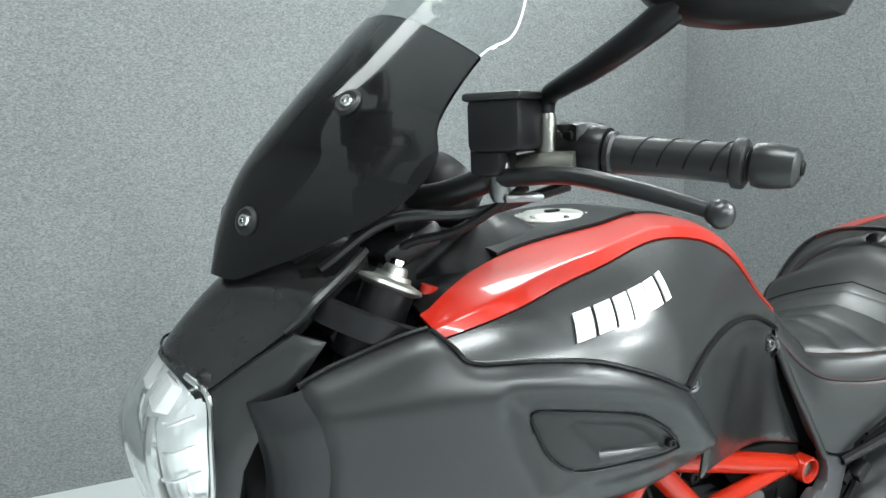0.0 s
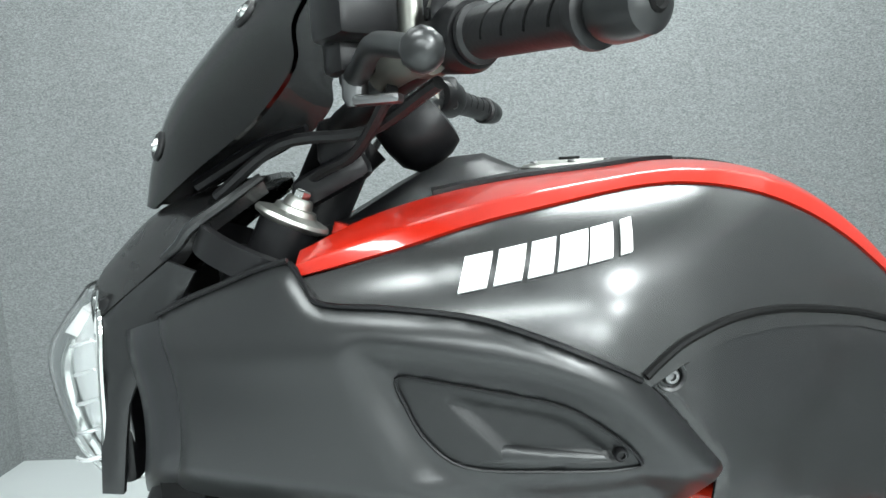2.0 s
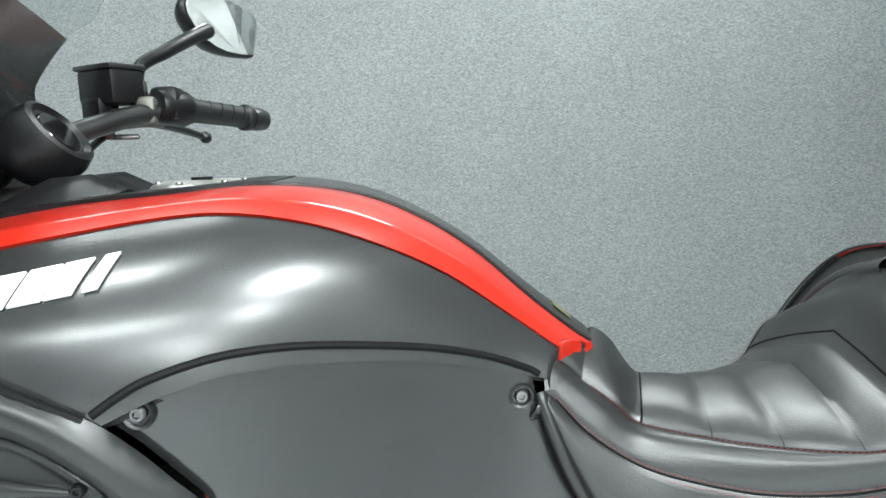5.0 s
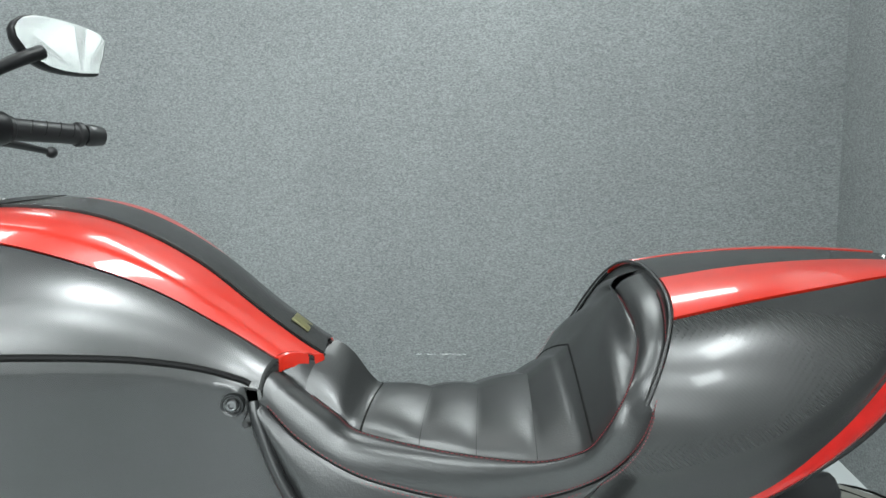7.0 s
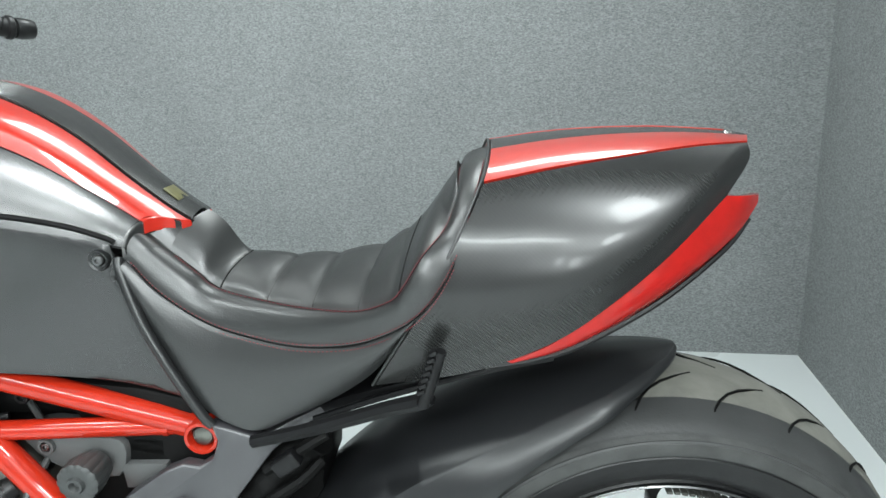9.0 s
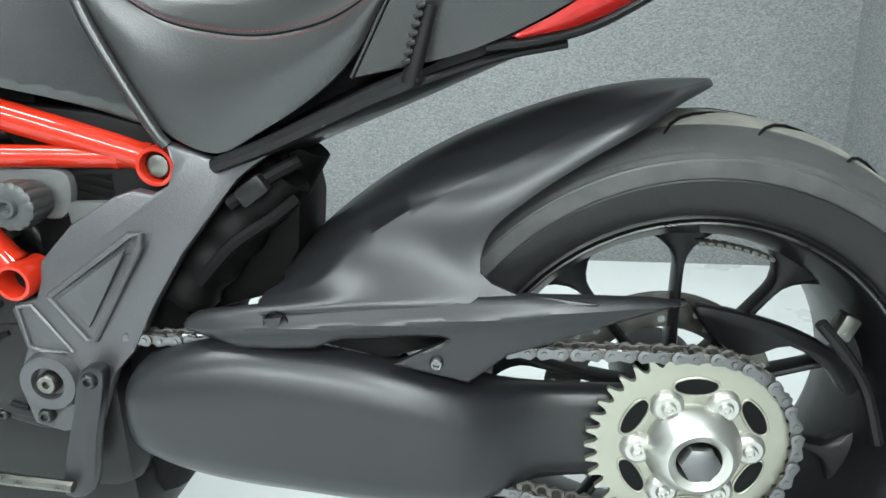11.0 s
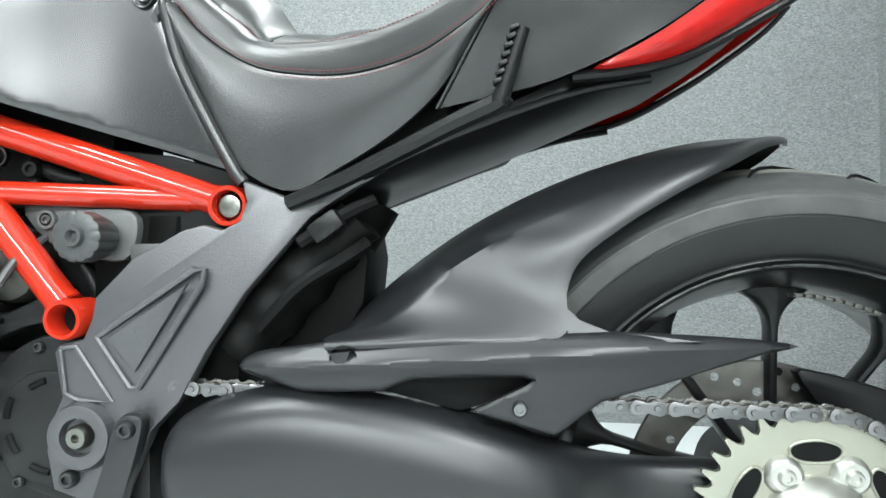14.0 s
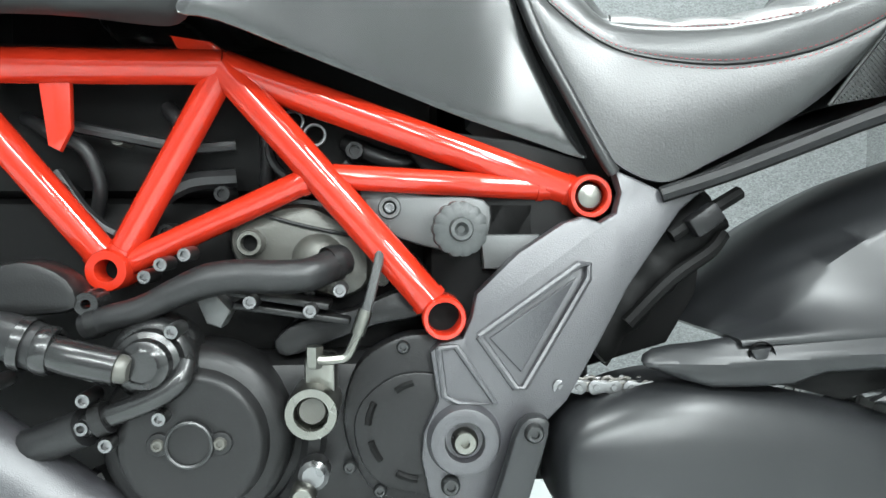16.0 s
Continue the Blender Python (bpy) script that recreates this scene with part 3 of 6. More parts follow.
def cover_y(x, z):
    """The shroud: bulges past the tank and is dished round the vent."""
    y = tank_y(x, z) - 0.006
    f = min(1.0, max(0.0, (-1.04 - x) / 0.09))
    if f > 0:
        ztop = smooth_at(x, [(-1.25, 0.895), (-1.222, 0.905), (-1.168, 0.926), (-1.119, 0.945), (-1.04, 0.96)])
        ytop = smooth_at(x, [(-1.25, 0.118), (-1.222, 0.127), (-1.168, 0.142), (-1.119, 0.16), (-1.04, 0.19)])
        wide = max(ytop, smooth_at(x, WIDTH) + 0.006)
        f = f * f * (3 - 2 * f)
        y = y * (1 - f) - f * (ytop + (wide - ytop) * (1 - math.exp(-max(0.0, ztop - z) / 0.028)))
    fold = smooth_at(x, [(-1.25, 0.878), (-1.145, 0.886), (-1.08, 0.889), (-1.02, 0.887), (-0.95, 0.875), (-0.9, 0.853), (-0.85, 0.809), (-0.8, 0.77)])
    low = max(0.0, fold - z)
    y += 0.35 * low * low + 0.055 * low - 0.005 * math.exp(-((z - fold) / 0.02) ** 2)
    d = edge_distance(x, z, DISH_FINE)
    if d > -0.012:
        t = min(1.0, (d + 0.012) / 0.036)
        y += 0.015 * t * t * (3 - 2 * t)
    return y + 0.9 * max(0.0, 0.785 - z) ** 1.3 * 2.2


SHROUD = [(-1.207, 0.835), (-1.212, 0.872), (-1.221, 0.902), (-1.195, 0.914), (-1.15, 0.931), (-1.112, 0.942), (-1.1, 0.928), (-1.088, 0.916), (-1.041, 0.913), (-0.986, 0.906), (-0.95, 0.894), (-0.914, 0.878), (-0.876, 0.857), (-0.85, 0.832), (-0.826, 0.803), (-0.806, 0.776), (-0.808, 0.745), (-0.822, 0.73), (-0.85, 0.728), (-0.91, 0.731), (-1.0, 0.733), (-1.1, 0.735), (-1.2, 0.742), (-1.228, 0.75), (-1.213, 0.79)]
VENT_FINE = [tuple(p) for p in spline(VENT, 4, True)]


def vent_y(x, z):
    """A flush panel: a flat facet in front, then a shallow recess under the rim."""
    d = edge_distance(x, z, VENT_FINE)
    t = min(1.0, max(0.0, (d - 0.005) / 0.011))
    g = min(1.0, max(0.0, (x + 1.018 - (0.853 - z) * 0.93) / 0.018))
    return cover_y(x, z) - 0.001 + 0.0065 * t * t * (3 - 2 * t) * g * g * (3 - 2 * g)


def shroud_y(x, z):
    """The shroud falls back behind the vent insert."""
    return cover_y(x, z) + 0.03 * min(1.0, max(0.0, (edge_distance(x, z, VENT_FINE) - 0.002) / 0.006))


shroud_l, shroud_r = both("side_shroud", lambda: shell(SHROUD, shroud_y, 0.006, 0.0052, 0.006, 0.012, 3), M_SATIN, bike, "satin black side shroud")
for side, sh in ((1, shroud_l), (-1, shroud_r)):
    fix = (lambda b: b) if side == 1 else mirrored
    insert = part("vent_insert", fix(shell(VENT, vent_y, 0.012, 0.0035, 0.002, 0.004, 4)), M_VENT, sh, "recessed black vent insert")
    part("vent_blade", fix(shell([(-1.0, 0.7995), (-0.974, 0.811), (-0.966, 0.8115), (-0.899, 0.8005), (-0.897, 0.797), (-0.94, 0.7965)], lambda x, z: cover_y(x, z) - 0.002 + 0.28 * max(0, z - 0.799), 0.012, 0.004, 0.0015, 0.003, 0)), M_SATIN, insert)
    part("vent_lip", fix(tube([Vector((x, cover_y(x, z) - 0.001, z)) for x, z in VENT_FINE + VENT_FINE[:1]], 0.0013, 6, n=1)), M_BLACK, insert)
    if side == 1:
        bolt(insert, -0.889, cover_y(-0.889, 0.803) - 0.005, 0.803, 0.005, M_BLACK)
both("tank_seam", lambda: tube([Vector((x, cover_y(x, z) + 0.003, z)) for x, z in SHROUD[5:13]], 0.0022, 6), M_BLACK, bike)
both("shroud_rim", lambda: tube([Vector((x, cover_y(x, z) + 0.003, z + 0.0005)) for x, z in ((-1.222, 0.903), (-1.195, 0.915), (-1.168, 0.925), (-1.14, 0.936), (-1.114, 0.943))], 0.0024, 6), M_BLACK, bike)
# knee panel under the tank
KNEE = [(-0.872, 0.855), (-0.855, 0.866), (-0.835, 0.875), (-0.795, 0.883), (-0.748, 0.882), (-0.696, 0.873), (-0.64, 0.86), (-0.59, 0.843), (-0.555, 0.827), (-0.548, 0.805), (-0.53, 0.745), (-0.502, 0.69), (-0.474, 0.642), (-0.478, 0.634), (-0.53, 0.651), (-0.614, 0.676), (-0.717, 0.707), (-0.786, 0.727), (-0.812, 0.729), (-0.809, 0.745), (-0.806, 0.77), (-0.828, 0.802), (-0.85, 0.83)]


def knee_y(x, z):
    w = smooth_at(x, [(-0.88, 0.222), (-0.82, 0.205), (-0.76, 0.182), (-0.7, 0.154), (-0.64, 0.124), (-0.58, 0.103), (-0.54, 0.1), (-0.47, 0.109)])
    top = tank_y(x, z)
    wave = 0.004 * math.exp(-((x + 0.7 - (z - 0.76) * 0.6) / 0.055) ** 2)
    near = max(0.0, min(1.0, (z - 0.79) / 0.05))
    a, b = top - 0.006, -w + wave * (1 - near) + 0.25 * max(0, 0.76 - z) ** 2
    soft = max(0.0, 0.03 - abs(a - b)) / 0.03
    return max(a, b) + soft * soft * 0.0075


knee_l, knee_r = both("knee_panel", lambda: shell(KNEE, knee_y, 0.006, 0.0065, 0.003, 0.006, 3), M_KNEE, bike, "satin carbon knee panel under the tank")
both("knee_trim", lambda: tube([Vector((x, tank_y(x, z + 0.003) - 0.001, z + 0.003)) for x, z in KNEE[0:9] + [(-0.545, 0.821)]], 0.0032, 8), M_DEEP, knee_l)
for x, z in ((-0.848, 0.852), (-0.562, 0.806)):
    cup = part("screw_cup", revolve([(0.0095, -0.003), (0.011, -0.0035), (0.012, -0.001), (0.012, 0.006), (0.0085, 0.004), (0.0085, -0.002)], (x, knee_y(x, z), z), (0, 1, 0), 20, closed_profile=True), M_SATIN, knee_l)
    bolt(knee_l, x, knee_y(x, z) - 0.001, z, 0.0065, M_STEEL)

# ---- seat ----
# each cross-section: middle of the top, inner stitching, outer seam, lower edge
SEAT = [((-0.474, 0.836), (-0.499, 0.058, 0.807), (-0.534, 0.086, 0.804), (-0.544, 0.093, 0.788)),
        ((-0.455, 0.82), (-0.468, 0.064, 0.783), (-0.5, 0.092, 0.767), (-0.507, 0.1, 0.714)),
        ((-0.425, 0.789), (-0.444, 0.067, 0.764), (-0.452, 0.097, 0.735), (-0.468, 0.106, 0.642)),
        ((-0.37, 0.782), (-0.385, 0.089, 0.756), (-0.4, 0.108, 0.721), (-0.412, 0.109, 0.61)),
        ((-0.32, 0.783), (-0.33, 0.113, 0.755), (-0.345, 0.123, 0.716), (-0.36, 0.115, 0.63)),
        ((-0.265, 0.793), (-0.276, 0.142, 0.762), (-0.288, 0.141, 0.724), (-0.3, 0.127, 0.664)),
        ((-0.235, 0.812), (-0.24, 0.157, 0.777), (-0.247, 0.157, 0.741), (-0.258, 0.142, 0.7)),
        ((-0.212, 0.835), (-0.226, 0.164, 0.793), (-0.214, 0.167, 0.763), (-0.22, 0.16, 0.752)),
        ((-0.192, 0.862), (-0.207, 0.162, 0.822), (-0.19, 0.17, 0.793), (-0.192, 0.163, 0.787)),
        ((-0.181, 0.876), (-0.187, 0.13, 0.84), (-0.171, 0.15, 0.827), (-0.17, 0.146, 0.828)),
        ((-0.176, 0.882), (-0.175, 0.1, 0.864), (-0.158, 0.126, 0.867), (-0.151, 0.12, 0.867)),
        ((-0.174, 0.884), (-0.173, 0.052, 0.88), (-0.148, 0.078, 0.893), (-0.141, 0.073, 0.894)),
        ((-0.173, 0.885), (-0.172, 0.008, 0.885), (-0.145, 0.012, 0.905), (-0.14, 0.01, 0.906))]


def seat_section(row, k):
    """One cross-section at k, counted in rows of the table: pad, bolster and side panel."""
    c, i = Vector((row[0], 0, row[1])), Vector((row[2], -row[3], row[4]))
    o, b = Vector((row[5], -row[6], row[7])), Vector((row[8], -row[9], row[10]))
    back = min(1.0, max(0.0, (k - 6.2) / 1.5))
    out = Vector((-0.75 * back, -0.55, 0.83 - 0.45 * back)).normalized()
    size = (o - i).length
    puff = 0.0045 * abs(math.sin(math.pi * k)) ** 0.7 if 1 <= k <= 6 else 0.0
    if k < 2:
        puff = 0.007 * max(0.0, math.sin(math.pi * min(1.0, (k + 0.6) / 2.45)))
    up = Vector((-0.5 * back, 0, 1.0))
    left = [c + up * puff, c.lerp(i, 0.35) + up * (0.005 + puff), c.lerp(i, 0.7) + up * (0.0055 + puff * 0.9), c.lerp(i, 0.92) + up * (0.002 + puff * 0.4), i - out * 0.0015,
            i.lerp(o, 0.16) + out * size * 0.12, i.lerp(o, 0.5) + out * size * 0.24, i.lerp(o, 0.86) + out * size * 0.12, o - out * 0.001,
            o.lerp(b, 0.08) + Vector((0, -0.002, 0)), o.lerp(b, 0.45) + Vector((0, -0.006 * (1 - back), 0)), b]
    pts = [Vector(p) for p in spline(left, 3)]
    right = [Vector((p.x, -p.y, p.z + 0.18 * p.y)) for p in reversed(pts[1:])]
    return right + pts, o - out * 0.001, i - out * 0.0015, pts


SEAT_FINE = 8
rows = [seat_section(p, j / SEAT_FINE) for j, p in enumerate(spline([(*a, *b, *c, *d) for a, b, c, d in SEAT], SEAT_FINE))]
shell_rows = [r[0] for r in rows]
inside = [[p.lerp(Vector((p.x, 0, p.z - 0.004)), 0.06) for p in r] for r in shell_rows]
seat = part("seat", grid_mesh([a + b[::-1] for a, b in zip(shell_rows, inside)], closed=True, caps=True), M_LEATHER, bike, "black leather rider seat with red stitching")


def nose_edge(p):
    """Where the seat's front edge tucks in under the tank's tail."""
    x = tail_x(p.y) - 0.003
    w, zr, zw = smooth_at(x, WIDTH), smooth_at(x, RIDGE), smooth_at(x, WAIST)
    u = abs(p.y) / w
    if u >= 0.96:
        return p + Vector((-0.01, 0, -0.002))
    z = zw + (zr - zw) * (1 - u ** square(x)) ** (1 / square(x)) - 0.006
    return Vector((min(x, p.x - 0.004), p.y, min(z, p.z + 0.022)))


nose = [nose_edge(p) for p in shell_rows[0]]
part("seat_nose", grid_mesh([shell_rows[0], [a.lerp(b, 0.5) + Vector((0, 0, 0.0015)) for a, b in zip(shell_rows[0], nose)], nose, [Vector((p.x + 0.004, p.y * 0.8, p.z - 0.04)) for p in nose]]), M_LEATHER, seat)


def stitch_run(line, label):
    """Short slanted stitches along a seam."""
    bm = bmesh.new()
    fine = spline(line, 3)
    for k in range(0, len(fine) - 2, 2):
        tube([fine[k], fine[k + 1]], 0.0005, 5, bm, 1)
    part("stitching", bm, M_STITCH, seat, label)


for sign in (1, -1):
    for dz in (0.0035, -0.004):
        stitch_run([Vector((r[1].x, sign * (r[1].y - 0.0018), r[1].z + dz + (0.18 * r[1].y if sign < 0 else 0.0))) for r in rows[1:-6]], "red twin stitching")
    stitch_run([Vector((r[2].x - 0.001, sign * (r[2].y - 0.003), r[2].z + 0.0012 + (0.18 * r[2].y if sign < 0 else 0.0))) for r in rows[2:-2]], "red rim stitching")
    part("seam_groove", tube([Vector((r[1].x, sign * r[1].y, r[1].z + (0.18 * r[1].y if sign < 0 else 0.0))) for r in rows[1:-6:2]], 0.0011, 6), M_DEEP, seat)
    part("rim_groove", tube([Vector((r[2].x, sign * r[2].y, r[2].z + (0.18 * r[2].y if sign < 0 else 0.0))) for r in rows[2:-2:2]], 0.001, 6), M_DEEP, seat)
for k in (2, 3, 4, 5, 6):
    half = rows[k * SEAT_FINE][3][0:12]
    if k == 6:
        half = rows[int(6.7 * SEAT_FINE)][3][0:12]
    line = [Vector((p.x, -p.y, p.z + 0.18 * p.y)) for p in reversed(half[1:])] + half
    part("pleat", tube([p + Vector((0, 0, -0.0006)) for p in line], 0.0014 if k in (2, 6) else 0.0007, 6, n=1), M_DEEP, seat, "stitched seat pleat")
both("seat_side_rail", lambda: tube([(-0.544, -0.086, 0.806), (-0.54, -0.092, 0.79), (-0.521, -0.102, 0.738), (-0.493, -0.109, 0.684), (-0.464, -0.112, 0.632), (-0.454, -0.111, 0.618)], 0.006, 10), M_SATIN, bike)

part("seat_base", grid_mesh([[Vector((x, y, z)) for y, z in ((-0.07, z1), (-0.082, (z0 + z1) / 2), (-0.07, z0), (0.07, z0), (0.082, (z0 + z1) / 2), (0.07, z1))] for x, z0, z1 in ((-0.57, 0.68, 0.79), (-0.5, 0.63, 0.77), (-0.4, 0.6, 0.72), (-0.3, 0.63, 0.72), (-0.22, 0.68, 0.74))], closed=True, caps=True), M_DEEP, seat)

# ---- tail ----
TAIL = [((-0.137, 0.911), (-0.147, 0.118, 0.883), (-0.196, 0.163, 0.79), (-0.264, 0.136, 0.677)),
        ((-0.08, 0.916), (-0.076, 0.113, 0.895), (-0.112, 0.166, 0.8), (-0.165, 0.148, 0.696)),
        ((-0.02, 0.918), (-0.007, 0.104, 0.903), (-0.038, 0.162, 0.82), (-0.082, 0.157, 0.731)),
        ((0.05, 0.917), (0.052, 0.092, 0.908), (0.033, 0.146, 0.852), (-0.02, 0.152, 0.773)),
        ((0.1, 0.914), (0.094, 0.08, 0.909), (0.08, 0.12, 0.882), (0.036, 0.135, 0.816)),
        ((0.142, 0.91), (0.118, 0.074, 0.909), (0.114, 0.092, 0.893), (0.09, 0.108, 0.862))]


def tail_point(row, s):
    """s: 0 centre of the top, 1 lower edge of the stripe, 2 the flank's middle, 3 its lower edge."""
    t = Vector((row[0], 0, row[1]))
    pts = [Vector((t.x, row[3], row[4])), t, Vector((row[2], -row[3], row[4])), Vector((row[5], -row[6], row[7])), Vector((row[8], -row[9], row[10]))]
    i = min(2, int(s))
    f = s - i
    a, b, c = pts[i], pts[i + 1], pts[i + 2]
    d = pts[i + 3] if i + 3 < len(pts) else c * 2 - b
    return 0.5 * (2 * b + (c - a) * f + (2 * a - 5 * b + 4 * c - d) * f * f + (3 * b - a - 3 * c + d) * f ** 3)


def tail_skin(s0, s1, m=8, out=0.0):
    dense = spline([(*a, *b, *c, *d) for a, b, c, d in TAIL], 6)
    return grid_mesh([[tail_point(r, s0 + (s1 - s0) * k / m) + Vector((0, 0, out)) for k in range(m + 1)] for r in dense], thick=0.004)


tail = part("tail_cowl", tail_skin(1.02, 3.0, 14), M_CARBON_GLOSS, bike, "glossy carbon tail cowl with red top stripes")
bulk = bmesh.new()
flat = [v for p in TAIL[0] for v in p]
left_edge = [tail_point(flat, k / 6) for k in range(19)]
bulk.faces.new([bulk.verts.new(p + Vector((0.004, 0, 0))) for p in [Vector((q.x, -q.y, q.z)) for q in reversed(left_edge[1:])] + left_edge])
part("cowl_bulkhead", bulk, M_LEATHER, tail)
part("tail_flank", mirrored(tail_skin(1.02, 3.0, 14)), M_CARBON_GLOSS, tail)
both("tail_stripe", lambda: tail_skin(0.42, 1.0, 6, 0.0012), M_RED, tail, "glossy red stripe")
both("tail_spine", lambda: tail_skin(0.0, 0.4, 4), M_CARBON_GLOSS, tail)
part("tail_lock", revolve([(0, 0.002), (0.006, 0.002), (0.008, 0)], (0.126, 0, 0.911), (0.1, 0, 1), 14), M_CHROME, tail)
both("cowl_trim", lambda: tube([tail_point([v for p in TAIL[0] for v in p], k / 6) + Vector((-0.003, 0, 0)) for k in range(0, 19)], 0.0016, 8, n=1), M_LEATHER2, tail)


def lamp_strip():
    """A curved red lamp along the tail's rear edge."""
    inner = spline([(-0.128, 0.148, 0.707), (-0.082, 0.154, 0.729), (-0.02, 0.149, 0.771), (0.036, 0.132, 0.814), (0.09, 0.106, 0.861)], 6)
    outer = spline([(-0.122, 0.138, 0.704), (-0.07, 0.133, 0.713), (-0.0245, 0.13, 0.733), (0.0157, 0.126, 0.757), (0.06, 0.114, 0.785), (0.105, 0.095, 0.817), (0.13, 0.08, 0.845), (0.132, 0.078, 0.857)], 4)
    rows = []
    for k in range(21):
        a, b = inner[min(len(inner) - 1, round(k * (len(inner) - 1) / 20))], outer[min(len(outer) - 1, round(k * (len(outer) - 1) / 20))]
        a, b = Vector((a[0], -a[1], a[2])), Vector((b[0], -b[1], b[2]))
        rows.append([a.lerp(b, j / 6) + Vector((0.003, -0.006, 0)) * math.sin(math.pi * j / 6) for j in range(7)])
    back = [[p + Vector((-0.004, 0.01, -0.001)) for p in r] for r in rows]
    return grid_mesh([a + b[::-1] for a, b in zip(rows, back)], closed=True, caps=True)


lamp_l, lamp_r = both("tail_lamp", lamp_strip, M_REDLENS, bike, "glossy red curved tail lamp lens")
both("lamp_shade", lambda: tube([(-0.15, -0.142, 0.699), (-0.1, -0.136, 0.704), (-0.05, -0.128, 0.717), (0.0157, -0.121, 0.751), (0.06, -0.11, 0.779), (0.1, -0.094, 0.808), (0.122, -0.082, 0.832)], lambda u: 0.005 - 0.002 * u, 8), M_BLACK, lamp_l)


def undertray():
    """Rounded black belly under the tail; each row: x, height of the edge, half width, height of the keel."""
    rows = []
    for x, z, w, k in ((-0.37, 0.604, 0.085, 0.592), (-0.31, 0.632, 0.1, 0.616), (-0.22, 0.664, 0.12, 0.65), (-0.13, 0.702, 0.124, 0.686), (-0.06, 0.728, 0.112, 0.713), (-0.01, 0.753, 0.102, 0.742), (0.03, 0.778, 0.094, 0.77), (0.07, 0.807, 0.08, 0.803), (0.105, 0.832, 0.066, 0.83)):
        half = [(-w, z + 0.012), (-w, z), (-w * 0.82, z + (k - z) * 0.55), (-w * 0.4, k), (0, k - 0.001)]
        rows.append([Vector((x, y, v)) for y, v in half + [(-y, v) for y, v in half[-2::-1]] + [(w * 0.5, z + 0.03), (-w * 0.5, z + 0.03)]])
    return grid_mesh(rows, closed=True, caps=True)


tray = part("undertray", undertray(), M_BLACK, bike)
both("tray_rib", lambda: tube([(-0.34, -0.106, 0.622), (-0.25, -0.118, 0.657), (-0.15, -0.128, 0.688), (-0.08, -0.124, 0.7)], 0.004, 8), M_BLACK, tray)

# passenger peg, folded up, on its hanger
both("peg_hanger", lambda: tube([(-0.41, -0.112, 0.598), (-0.357, -0.125, 0.616), (-0.305, -0.14, 0.637), (-0.25, -0.155, 0.66), (-0.215, -0.165, 0.673), (-0.206, -0.168, 0.68)], lambda u: 0.0075 + 0.002 * u, 8), M_BLACK, bike)


PEG_FOOT, PEG_TIP = Vector((-0.212, -0.17, 0.672)), Vector((-0.192, -0.176, 0.732))
for peg, flip in zip(both("passenger_peg", lambda: tube([PEG_FOOT.lerp(PEG_TIP, k / 5) for k in range(6)], lambda u: 0.0075 - 0.0015 * u, 10, n=1), M_BLACK, bike, "folded black ribbed passenger foot peg"), (lambda b: b, mirrored)):
    for k in range(7):
        p = PEG_FOOT.lerp(PEG_TIP, 0.25 + 0.7 * k / 6)
        part("peg_rib", flip(box(p + Vector((-0.006, -0.002, 0.002)), (0.008, 0.012, 0.004), 0.001, Matrix.Rotation(radians(-20), 3, "Y"))), M_BLACK, peg)

# ---- rear fender and chain guard ----
def polar(angle, r, y):
    a = math.radians(angle)
    return Vector((AXLE[0] + r * math.cos(a), y, AXLE[1] + r * math.sin(a)))


def guard_flare(z):
    """How far the fender sweeps outwards towards the chain guard's ridge."""
    return 0.019 * max(0.0, 1 - max(0.0, z - 0.475) / 0.06) ** 2


CROWN = [(85.5, 0.348), (90, 0.348), (100, 0.35), (115, 0.358), (130, 0.378), (142, 0.403), (152, 0.43), (159, 0.452)]
CUT = [(85.5, 0.347), (92, 0.335), (101, 0.317), (112, 0.306), (122, 0.302), (131, 0.3), (136, 0.288), (141, 0.268), (147, 0.292), (152, 0.34), (156, 0.39), (159, 0.44)]
HALF = [(85.5, 0.006), (87, 0.03), (91, 0.06), (97, 0.088), (104, 0.11), (125, 0.132), (140, 0.14), (159, 0.144)]


def fender_side(a, f, z):
    """Left wall of the fender at angle a; f runs from the shoulder to the cut edge."""
    y = -smooth_at(a, HALF) * (0.88 + 0.13 * math.sin(min(1.0, max(0.0, f)) * 1.7))
    return y - guard_flare(z) * max(0.0, min(1.0, (a - 124) / 10))


def fender():
    rows = []
    for k in range(49):
        a = 85.5 + 73.5 * k / 48
        crown, half = smooth_at(a, CROWN), smooth_at(a, HALF)
        cut = min(smooth_at(a, CUT), crown - 0.003)
        w = half / 0.12
        shoulder = crown - min(0.032, (crown - cut) * 0.5)
        row = [polar(a, crown - 0.06 * w, half * 0.78), polar(a, crown - 0.028 * w, half * 0.62), polar(a, crown - 0.007 * w, half * 0.35), polar(a, crown, 0), polar(a, crown - 0.003 * w, -half * 0.35), polar(a, crown - 0.013 * w, -half * 0.65), polar(a, shoulder, -half * 0.88)]
        for j in range(1, 17):
            p = polar(a, shoulder + (cut - shoulder) * j / 16, 0.0)
            p.y = fender_side(a, j / 16, p.z)
            row.append(p)
        rows.append(row)
    return grid_mesh(rows, thick=0.004)


def fillet_y(x, z):
    """Continues the fender's wall down on to the chain guard."""
    a = math.degrees(math.atan2(z - AXLE[1], x - AXLE[0]))
    r = math.hypot(z - AXLE[1], x - AXLE[0])
    crown = smooth_at(a, CROWN)
    cut = min(smooth_at(a, CUT), crown - 0.003)
    shoulder = crown - min(0.032, (crown - cut) * 0.5)
    return fender_side(max(a, 136), (r - shoulder) / min(-0.02, cut - shoulder), z) - 0.0012


